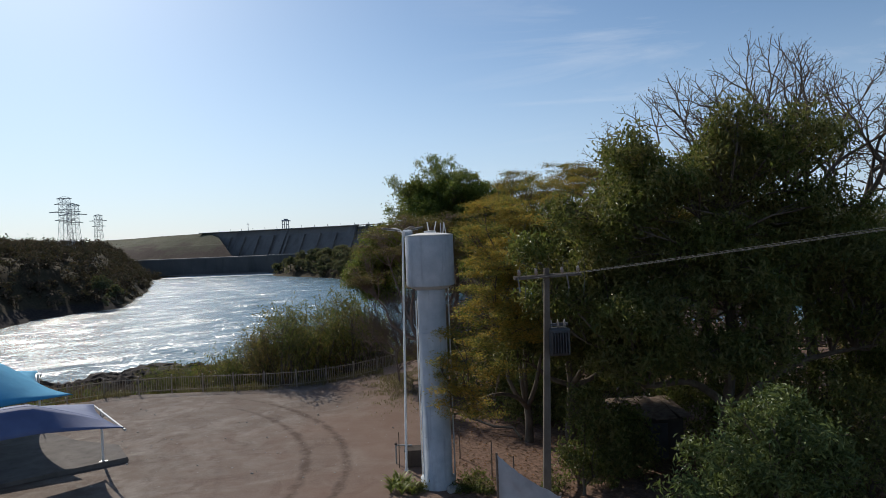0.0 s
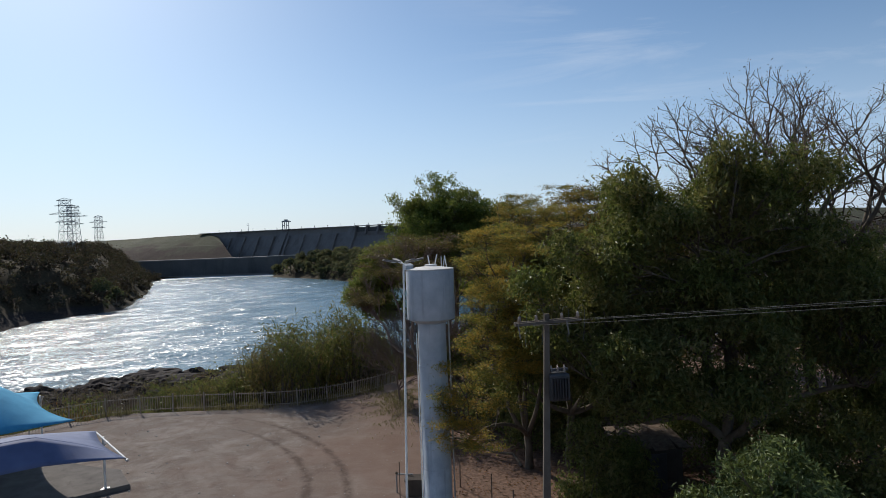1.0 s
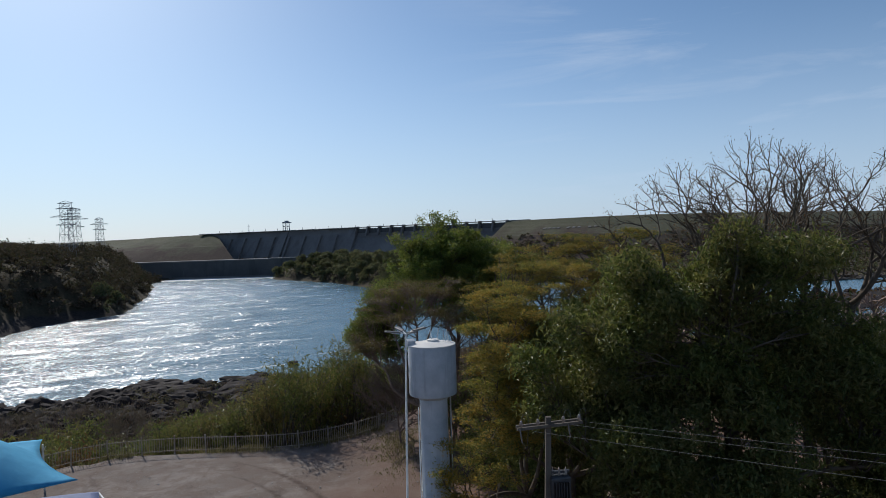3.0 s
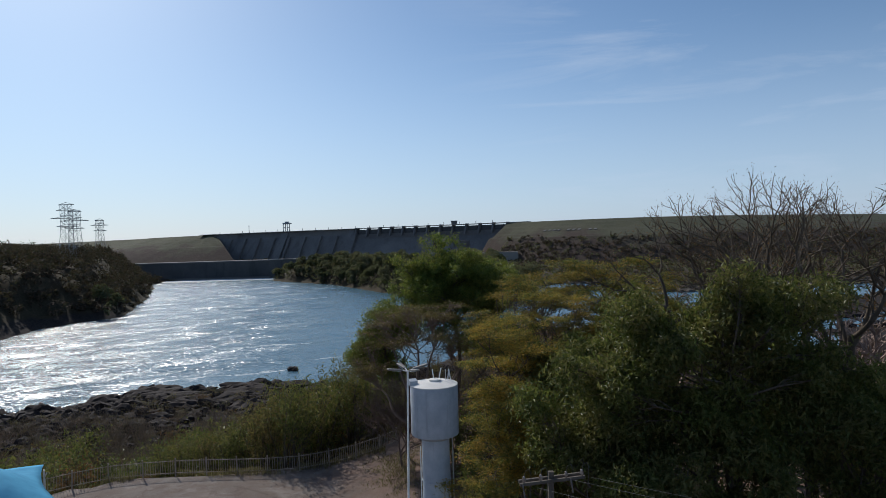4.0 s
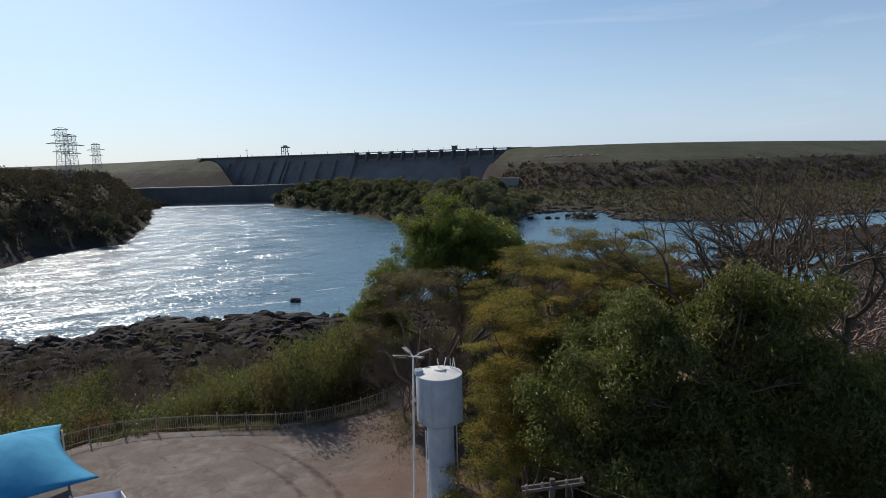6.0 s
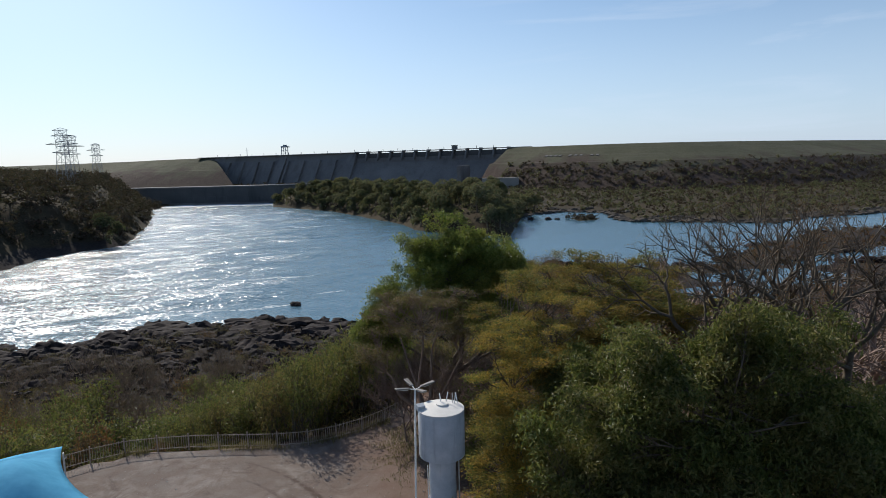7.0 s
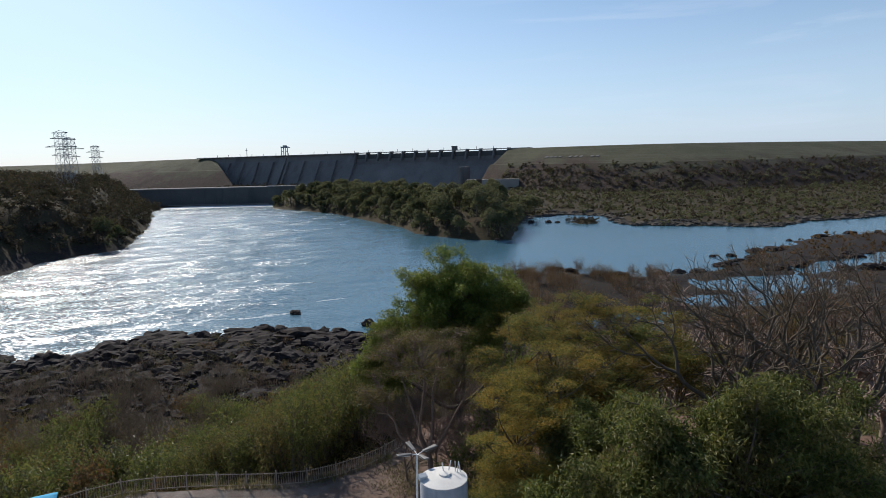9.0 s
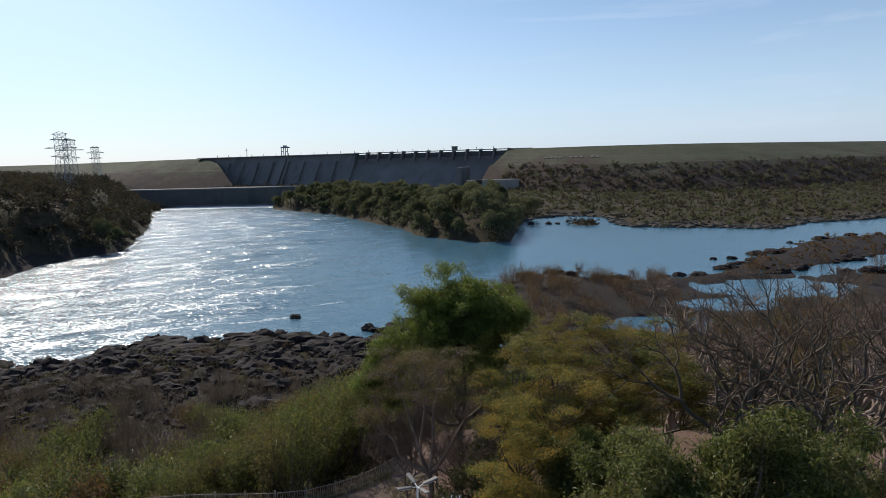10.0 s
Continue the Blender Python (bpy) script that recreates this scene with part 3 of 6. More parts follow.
def build_ground():
    u = np.linspace(-1, 1, 381)
    gx = 42 * np.sinh(u * math.asinh(4600 / 42))
    gy = 62 + 46 * np.sinh(u * math.asinh(4700 / 46))
    xx, yy = np.meshgrid(gx, gy, indexing="ij")
    z, dirt, rock = land(xx.ravel(), yy.ravel())
    n = len(u)
    i, j = np.meshgrid(np.arange(n - 1), np.arange(n - 1), indexing="ij")
    q = np.stack([i * n + j, (i + 1) * n + j, (i + 1) * n + j + 1, i * n + j + 1], -1).reshape(-1, 4)
    me = mesh_of("ground", np.stack([xx.ravel(), yy.ravel(), z], 1), q, ground_material(), True)
    yard = smooth(-shore_distance(xx.ravel(), yy.ravel(), YARD), -5, 2)
    for key, val in (("dirt", dirt), ("rock", rock), ("litter", yard)):
        me.attributes.new(key, "FLOAT", "POINT").data.foreach_set("value", val.astype(np.float32))
    tagged(new("ground", me), "bare reddish earth yard and scrubby river bank", "ground", kind="structure")


def water_material():
    m = Nodes("river_water")
    v = m.position()
    sep = m.node("SeparateXYZ", Vector=v)
    flow = m.scaled(v, (1, 1, 1), (0, 0, radians(-25)))
    swell = m.node("TexNoise", Vector=m.scaled(flow, (0.5, 1.0, 1.0)), Scale=0.12, Detail=2.0, Roughness=0.5, Distortion=0.6).outputs["Color"]
    chop = m.node("TexNoise", Vector=m.scaled(v, (0.5, 1.0, 1.0), (0, 0, radians(-6))), Scale=1.7, Detail=3.0, Roughness=0.65, Distortion=0.5).outputs["Color"]
    drift = m.noise(m.scaled(flow, (0.4, 1.0, 1.0)), 0.028, 3, 0.5, 1.0)
    calm = m.ramp(sep.outputs["X"], -110, 0, 1.0, 0.08)
    patch = m.ramp(drift, 0.35, 0.65, 0.45, 1.0)
    slope = m.node("VectorMath")
    slope.operation = "SUBTRACT"
    m.put(slope.inputs[0], m.mix(0.72, swell, chop))
    slope.inputs[1].default_value = (0.5, 0.5, 0.5)
    tilt = m.node("VectorMath")
    tilt.operation = "SCALE"
    m.put(tilt.inputs[0], slope.outputs[0])
    m.put(tilt.inputs["Scale"], m.math("MULTIPLY", m.math("MULTIPLY", calm, patch), 5.0))
    level = m.node("VectorMath")
    level.operation = "MULTIPLY"
    m.put(level.inputs[0], tilt.outputs[0])
    level.inputs[1].default_value = (1, 1, 0)
    upward = m.node("VectorMath")
    upward.operation = "ADD"
    m.put(upward.inputs[0], level.outputs[0])
    upward.inputs[1].default_value = (0, 0, 1)
    unit = m.node("VectorMath")
    unit.operation = "NORMALIZE"
    m.put(unit.inputs[0], upward.outputs[0])
    foam_line = m.noise(m.scaled(flow, (0.10, 0.7, 1)), 0.16, 5, 0.65, 1.5)
    foam = m.math("MULTIPLY", m.ramp(foam_line, 0.605, 0.67), m.ramp(m.noise(v, 0.9, 4, 0.7), 0.45, 0.6))
    foam = m.math("MULTIPLY", foam, m.ramp(calm, 0.5, 0.9))
    rapids = m.math("MULTIPLY", m.ramp(sep.outputs["Y"], 672, 698), m.ramp(m.noise(v, 0.12, 4), 0.26, 0.42))
    foam = m.math("MAXIMUM", foam, rapids)
    # short broken wakes behind the rocks and over the shallows
    for wx, wy, reach, wide in ((-42.4, 184, 26, 1.3), (-30, 204, 12, 0.8), (-58, 208, 30, 1.0), (-64, 178, 34, 1.4), (-46, 236, 34, 1.0)):
        dx = m.math("SUBTRACT", wx, sep.outputs["X"])
        off = m.math("SUBTRACT", m.math("SUBTRACT", sep.outputs["Y"], wy), m.math("MULTIPLY", dx, -0.26))
        off = m.math("ABSOLUTE", m.math("ADD", off, m.ramp(m.noise(v, 0.12, 3), 0.3, 0.7, -2.5, 2.5)))
        line = m.math("MULTIPLY", m.ramp(off, 0.2 * wide, wide, 1, 0), m.math("MULTIPLY", m.ramp(dx, 0.0, 2.0), m.ramp(dx, reach * 0.6, reach, 1, 0)))
        foam = m.math("MAXIMUM", foam, m.math("MULTIPLY", line, m.ramp(m.noise(v, 0.8, 4, 0.7), 0.42, 0.58)))
    col = m.mix(foam, (0.05, 0.12, 0.165), (0.7, 0.72, 0.72))
    m.surface(Base_Color=col, Roughness=m.ramp(foam, 0, 1, 0.24, 0.7), IOR=1.333, Normal=unit.outputs[0])
    return m.mat


def build_water():
    bm = bmesh.new()
    for p in ((-1500, -150), (1200, -150), (1200, 730), (-1500, 730)):
        bm.verts.new((*p, WATER_Z))
    bm.faces.new(bm.verts)
    ob = part("water", bm, water_material())
    tagged(ob, "wind-rippled blue river water with sun glitter", "river", kind="structure")


build_ground()
build_water()

# ================= dam, powerhouse, embankments =================
CREST = 38.0
DAM_L, DAM_R = Vector((-423, 1199, 0)), Vector((115, 942, 0))
DAM_DIR = (DAM_R - DAM_L).normalized()
DAM_OUT = Vector((DAM_DIR.y, -DAM_DIR.x, 0))      # downstream, towards the yard
DAM_LEN = (DAM_R - DAM_L).length


def along(u, out_by, z):
    p = DAM_L + DAM_DIR * u + DAM_OUT * out_by
    return (p.x, p.y, z)


def sweep(bm, rows):
    """A closed prism through rows of cross-section corners."""
    rings = [[bm.verts.new(p) for p in row] for row in rows]
    for a, b in zip(rings, rings[1:]):
        for i in range(len(a)):
            j = (i + 1) % len(a)
            bm.faces.new((a[i], a[j], b[j], b[i]))
    bm.faces.new(rings[0])
    bm.faces.new(rings[-1])
    bmesh.ops.recalc_face_normals(bm, faces=bm.faces)
    return bm


def build_dam():
    dam = thing("dam", "long grey concrete dam with spillway piers across the valley", "dam", along(0, 0, 0), kind="structure")
    inv = Matrix.Translation(-dam.location)

    def own(name, bm, mat, label=""):
        bm.transform(inv)
        return part(name, bm, mat, dam, label)

    section = lambda u, top, lean: [along(u, 0, top), along(u, -9, top), along(u, -9, -24), along(u, lean, -24), along(u, 3, top - 9)]
    split = DAM_LEN * 0.55
    own("intake_wall", sweep(bmesh.new(), [section(u, CREST, 34) for u in (0, split)]), MAT["dam"])
    own("spillway_wall", sweep(bmesh.new(), [section(u, CREST - 7, 40) for u in (split, DAM_LEN - 2)]), MAT["dam"])
    own("crest_road", sweep(bmesh.new(), [[along(u, 4, CREST), along(u, -10, CREST), along(u, -10, CREST + 1.2), along(u, 4, CREST + 1.2)] for u in (-20, DAM_LEN + 30)]), MAT["dam_pale"])
    n = 12
    for i in range(n + 1):
        u = split + (DAM_LEN - split - 4) * i / n
        own("pier", sweep(bmesh.new(), [[along(u - 1.2, 2, CREST + 2), along(u - 1.2, -8, CREST + 2), along(u - 1.2, 2, CREST - 12), along(u - 1.2, 10, CREST - 14)],
                                        [along(u + 1.2, 2, CREST + 2), along(u + 1.2, -8, CREST + 2), along(u + 1.2, 2, CREST - 12), along(u + 1.2, 10, CREST - 14)]]), MAT["dam"])
        if i < n:
            w = (DAM_LEN - split - 4) / n
            own("gate", sweep(bmesh.new(), [[along(u + 2 + k, 1, CREST - 1.5), along(u + 2 + k, -1, CREST - 1.5), along(u + 2 + k, -1, CREST - 9), along(u + 2 + k, 1, CREST - 9)] for k in (0, w - 4)]), MAT["dark_metal"])
    for i in range(8):
        u = 62 + i * 33
        own("penstock", sweep(bmesh.new(), [[along(u - 1.6, 5, CREST - 10), along(u + 1.6, 5, CREST - 10), along(u + 1.6, 8.5, CREST - 10), along(u - 1.6, 8.5, CREST - 10)],
                                            [along(u - 1.6, 34, -20), along(u + 1.6, 34, -20), along(u + 1.6, 38, -20), along(u - 1.6, 38, -20)]]), MAT["dam"])
    for u in (10, DAM_LEN * 0.30, split - 6):
        own("buttress", sweep(bmesh.new(), [[along(u - 8, 0, CREST), along(u - 8, 40, -22), along(u - 8, 0, -22)], [along(u + 8, 0, CREST), along(u + 8, 40, -22), along(u + 8, 0, -22)]]), MAT["dam"])
    own("training_wall", box((47, 10, 26), (85, 812, -15), (0, 0, -4)), MAT["dam_pale"])
    own("training_wall", box((12, 10, 26), (48, 815, -15), (0, 0, -4)), MAT["dam_pale"])
    own("training_wall", box((60, 6, 24), (75, 824, -14), (0, 0, -4)), MAT["stone"])
    own("training_wall", box((5, 70, 40), (42, 886, -6), (0, 0, -14)), MAT["dam"])
    for u in np.arange(30, DAM_LEN, 27):
        own("lamp_post", rod(along(u, 3, CREST + 1), along(u, 3, CREST + 5), 0.35, sides=5), MAT["dark_metal"])
    return dam


def bank_material(name, a, b, c):
    m = Nodes(name)
    v = m.position()
    n = m.noise(v, 0.025, 4)
    lines = m.noise(m.scaled(v, (0.02, 0.02, 1.0)), 0.6, 3)
    col = m.mix(m.ramp(n, 0.35, 0.65), a, b)
    col = m.mix(m.ramp(lines, 0.45, 0.65, 0, 0.55), col, c)
    col = m.mix(m.ramp(m.noise(v, 0.2, 5, 0.7), 0.5, 0.75, 0, 0.5), col, tuple(x * 0.5 for x in a))
    zed = m.node("SeparateXYZ", Vector=v).outputs["Z"]
    edge = m.math("ADD", zed, m.ramp(m.noise(v, 0.02, 4, 0.65), 0.3, 0.7, -16, 16))
    low = m.mix(m.noise(v, 0.15, 5, 0.7), (0.05, 0.038, 0.032), (0.09, 0.066, 0.054))
    col = m.mix(m.ramp(edge, 6, 22), low, col)
    m.surface(Base_Color=col, Roughness=0.95, Specular_IOR_Level=0.08, Normal=m.bump(m.noise(v, 0.3, 5, 0.7), 0.8, 1.5))
    return m.mat


SLOPE_ROWS = []


def build_embankments():
    grass = bank_material("embankment_grass", (0.078, 0.080, 0.050), (0.105, 0.102, 0.066), (0.12, 0.112, 0.082))
    for name, line in (("embankment_right", [(112, 942), (246, 850), (418, 880), (800, 1115), (1500, 1600), (3200, 2600)]),
                       ("embankment_left", [(-420, 1198), (-560, 1310), (-760, 1505), (-1400, 1900), (-3000, 2300)])):
        bm = bmesh.new()
        pts = []
        for i in range(len(line) - 1):
            p0, p1, p2, p3 = (Vector((*line[min(max(k, 0), len(line) - 1)], 0)) for k in (i - 1, i, i + 1, i + 2))
            for k in range(6):
                s = k / 6
                pts.append(0.5 * (2 * p1 + (p2 - p0) * s + (2 * p0 - 5 * p1 + 4 * p2 - p3) * s * s + (3 * p1 - p0 - 3 * p2 + p3) * s ** 3))
        pts.append(Vector((*line[-1], 0)))
        rows = []
        for i, p in enumerate(pts):
            d = (pts[min(i + 1, len(pts) - 1)] - pts[max(i - 1, 0)]).normalized()
            o = Vector((d.y, -d.x, 0)) * (1 if name.endswith("right") else -1)
            reach = 78 + 72 * min(i / 8, 1)
            foot = -24 if name.endswith("right") else -14
            lap = Vector((DAM_DIR.x, DAM_DIR.y, 0)) * (165 * max(0, 1 - i / 2)) if name.endswith('left') else Vector()
            rows.append([p - o * 12 + Vector((0, 0, foot)), p - o * 12 + Vector((0, 0, CREST)), p + Vector((0, 0, CREST)), p + o * reach * 0.55 + lap * 0.5 + Vector((0, 0, CREST - 22)),
                         p + o * (reach * 0.55 + 8) + lap * 0.55 + Vector((0, 0, CREST - 22.5)), p + o * reach * 1.2 + lap + Vector((0, 0, foot))])
        sweep(bm, [[tuple(v) for v in r] for r in rows])
        if name.endswith("right"):
            SLOPE_ROWS.extend(rows[:26])
        tagged(part(name, bm, grass, smooth_shade=False), "grassy earth embankment of the dam with mown benches", "embankment", kind="structure")
    # pale lettering laid out on the slope, as plain bars
    first = SLOPE_ROWS[2]
    sign = thing("slope_sign", "row of pale bars laid on the grassy dam slope", "sign", tuple(first[2] * 0.6 + first[3] * 0.4))
    for i in range(11):
        if i in (4, 8):
            continue
        f = 3.3 + 0.2 * i
        k = int(f)
        a, b = SLOPE_ROWS[k], SLOPE_ROWS[k + 1]
        p = (a[2] * 0.35 + a[3] * 0.65) * (1 - f + k) + (b[2] * 0.35 + b[3] * 0.65) * (f - k) - sign.location
        d = b[2] - a[2]
        part("letter_bar", box((3.6, 6.5, 0.8), (p.x, p.y, p.z + 0.5), (15, 0, math.degrees(math.atan2(d.y, d.x))), 0.1), MAT["dam"], sign)


def build_powerhouse():
    ph = thing("powerhouse", "low grey concrete powerhouse at the foot of the dam", "building", (-238, 722, WATER_Z), kind="structure")
    part("wall", box((176, 26, 21), (-26, 9.5, 8.5), (0, 0, -3.4)), MAT["dark_concrete"], ph)
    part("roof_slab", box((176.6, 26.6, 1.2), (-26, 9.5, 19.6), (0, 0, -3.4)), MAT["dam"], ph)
    part("plinth", box((125, 3, 3), (0, -6.2, 0.4), (0, 0, -3.4)), MAT["dam"], ph)
    for k in range(9):
        part("draft_gate", box((7.5, 0.8, 7), (-50 + 12.5 * k, -5.2 - 0.06 * (-50 + 12.5 * k), 5.2), (0, 0, -3.4)), MAT["dark_concrete"], ph, "grey draft tube gate")
    rd = thing("service_road", "pale road on a retaining wall behind the wooded point", "road", (-110, 708, -2), kind="structure")
    part("retaining_wall", box((150, 6, 22), (0, 0, -9.8), (0, 0, -4)), MAT["dark_concrete"], rd)
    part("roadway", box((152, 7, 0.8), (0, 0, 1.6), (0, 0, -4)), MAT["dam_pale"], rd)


def build_gantry():
    g = thing("gantry_crane", "tall grey gantry crane standing on the dam crest", "crane", along(DAM_LEN * 0.305, -3, CREST + 1.2))
    for sx in (-5.5, 1.5):
        for sy in (-4, 4):
            part("leg", box((1.1, 1.1, 13), (sx + 0.25 * sy, sy, 6.5)), MAT["lattice"], g)
        part("cross_beam", box((1.0, 9, 1.0), (sx, 0, 7)), MAT["lattice"], g)
    part("bridge", box((12, 10, 2.4), (-1.5, 0, 14.0), bevel=0.2), MAT["lattice"], g)
    part("hoist_house", box((6, 6, 2.2), (-1, 0, 16.2), bevel=0.2), MAT["lattice"], g)
    part("jib", box((3.4, 1.4, 1.2), (6.0, 0, 13.4), bevel=0.1), MAT["lattice"], g)
    h = thing("crest_hut", "small grey hut on the dam crest", "hut", along(DAM_LEN * 0.845, -4, CREST + 1.2))
    part("wall", box((9, 6, 5), (0, 0, 2.5)), MAT["dam"], h)
    part("roof", box((10, 7, 0.8), (0, 0, 5.4)), MAT["dam_pale"], h)
    ms = thing("radio_mast", "thin steel mast on the dam crest", "mast", along(DAM_LEN * 0.157, -4, CREST + 1.2))
    part("pole", rod((0, 0, 0), (0, 0, 15), 0.6, 0.3, 6), MAT["lattice"], ms)
    part("arm", box((5, 0.5, 0.5), (0, 0, 11)), MAT["lattice"], ms)


def build_pylon(x, y, top, width, arms):
    z = floor_z(x, y)
    p = thing("pylon", "steel lattice power pylon above the far bank", "pylon", (x, y, z), "pylons on the far bank")
    h = top - z
    bm = bmesh.new()
    lv = [0.0, 0.22, 0.42, 0.58, 0.7, 0.8, 0.9, 1.0]
    wid = [width * (1 - 0.36 * min(u / 0.55, 1)) for u in lv]
    cor = lambda i, sx, sy: (sx * wid[i] / 2, sy * wid[i] / 2, h * lv[i])
    for i in range(len(lv) - 1):
        for a, b in (((-1, -1), (1, -1)), ((1, -1), (1, 1)), ((1, 1), (-1, 1)), ((-1, 1), (-1, -1))):
            rod(cor(i, *a), cor(i + 1, *a), 0.14, sides=4, bm=bm)
            rod(cor(i, *a), cor(i + 1, *b), 0.085, sides=4, bm=bm)
            rod(cor(i, *b), cor(i + 1, *a), 0.085, sides=4, bm=bm)
            rod(cor(i + 1, *a), cor(i + 1, *b), 0.085, sides=4, bm=bm)
    part("lattice_mast", bm, MAT["lattice"], p)
    for zf, half in arms:
        bm = bmesh.new()
        for sy in (-0.6, 0.6):
            rod((-half, 0, h * zf), (half, 0, h * zf), 0.24, sides=4, bm=bm)
            rod((-half, 0, h * zf), (0, sy, h * zf + 1.6), 0.085, sides=4, bm=bm)
            rod((half, 0, h * zf), (0, sy, h * zf + 1.6), 0.085, sides=4, bm=bm)
        part("cross_arm", bm, MAT["lattice"], p)
    return p


build_dam()
build_embankments()
build_powerhouse()
build_gantry()
build_pylon(-258.8, 449, 49.0, 8.5, ((0.6, 7), (0.75, 11), (0.9, 7), (1.0, 5.5)))
build_pylon(-262.5, 466, 46.0, 8.5, ((0.62, 7), (0.78, 10), (0.97, 5)))
build_pylon(-302, 576, 43.5, 7.5, ((0.7, 6), (0.85, 8), (0.99, 4)))

# ================= far vegetation =================


def thicket(name, label, rng, spots, leaf_mat, leaf, per, kind="stuff", sticks=0.0, squash=0.75):
    """Many bushy crowns as one mass of leaves. spots: x, y, z, radius."""
    spots = np.asarray(spots, float)
    cents, wood = [], Tubes(4)
    for x, y, z, r in spots:
        k = max(2, int(per / 14))
        sub = in_ball(rng, k, 0.5) * [r, r, r * squash] + [x, y, z + r * squash * 0.8]
        c = np.repeat(sub, 14, 0)
        cents.append(c + rng.normal(0, 0.15, c.shape) * r)
        if rng.random() < sticks:
            wood.add(bend(rng, (x, y, z - 1), (x + rng.normal(0, 0.3) * r, y, z + r * squash * 1.2), 0.05, 4), np.linspace(0.16, 0.05, 4) * max(r / 3, 0.5))
    c = np.concatenate(cents)
    v, f = leaf_quads(rng, c, leaf[0], leaf[1], 0.2, 0.15)
    ob = part(name, mesh_of(name, v, f, MAT[leaf_mat]), MAT[leaf_mat])
    tagged(ob, label, "vegetation", kind=kind)
    if wood.v:
        tk = part("stem_work", wood.mesh("stem_work", MAT["bark"]), MAT["bark"], ob)
    return ob


def scatter(rng, n, x0, x1, y0, y1, keep):
    """Random places with ground heights, where keep(x, y, z, water distance) is true."""
    x, y = rng.uniform(x0, x1, n), rng.uniform(y0, y1, n)
    z, dirt, rock = land(x, y)
    d = shore_distance(x, y, RIVER)
    ok = keep(x, y, z, d)
    return x[ok], y[ok], z[ok], d[ok]


def far_crown(rng, x, y, z, r, leaf_mat):
    """A far tree: short trunk and a lobed rounded crown of leaves."""
    root = thing("river_tree", "rounded green tree on the wooded river point", "tree", (x, y, z), "trees on the river point")
    tall = r * rng.uniform(0.9, 1.25)
    tb = Tubes(5)
    tb.add(bend(rng, (0, 0, -1.0), (0, 0, tall), 0.05, 5), np.linspace(0.07, 0.03, 5) * r)
    part("trunk", tb.mesh("trunk", MAT["bark"]), MAT["bark"], root)
    lobes = in_ball(rng, 9, 0.9) * [r * 0.6, r * 0.6, r * 0.45] + [0, 0, tall]
    cents = []
    for c in lobes:
        n = int(36 + 1.4 * r * r)
        dirs = rng.normal(0, 1, (n, 3))
        dirs /= np.linalg.norm(dirs, axis=1, keepdims=True)
        dirs[:, 2] = np.abs(dirs[:, 2]) * 1.2 - 0.35
        cents.append(c + dirs * r * rng.uniform(0.34, 0.48) * rng.uniform(0.8, 1.05, (n, 1)))
    v, f = leaf_quads(rng, np.concatenate(cents), 1.25, 0.8, 0.2, 0.15)
    part("crown", mesh_of("crown", v, f, MAT[leaf_mat]), MAT[leaf_mat], root)


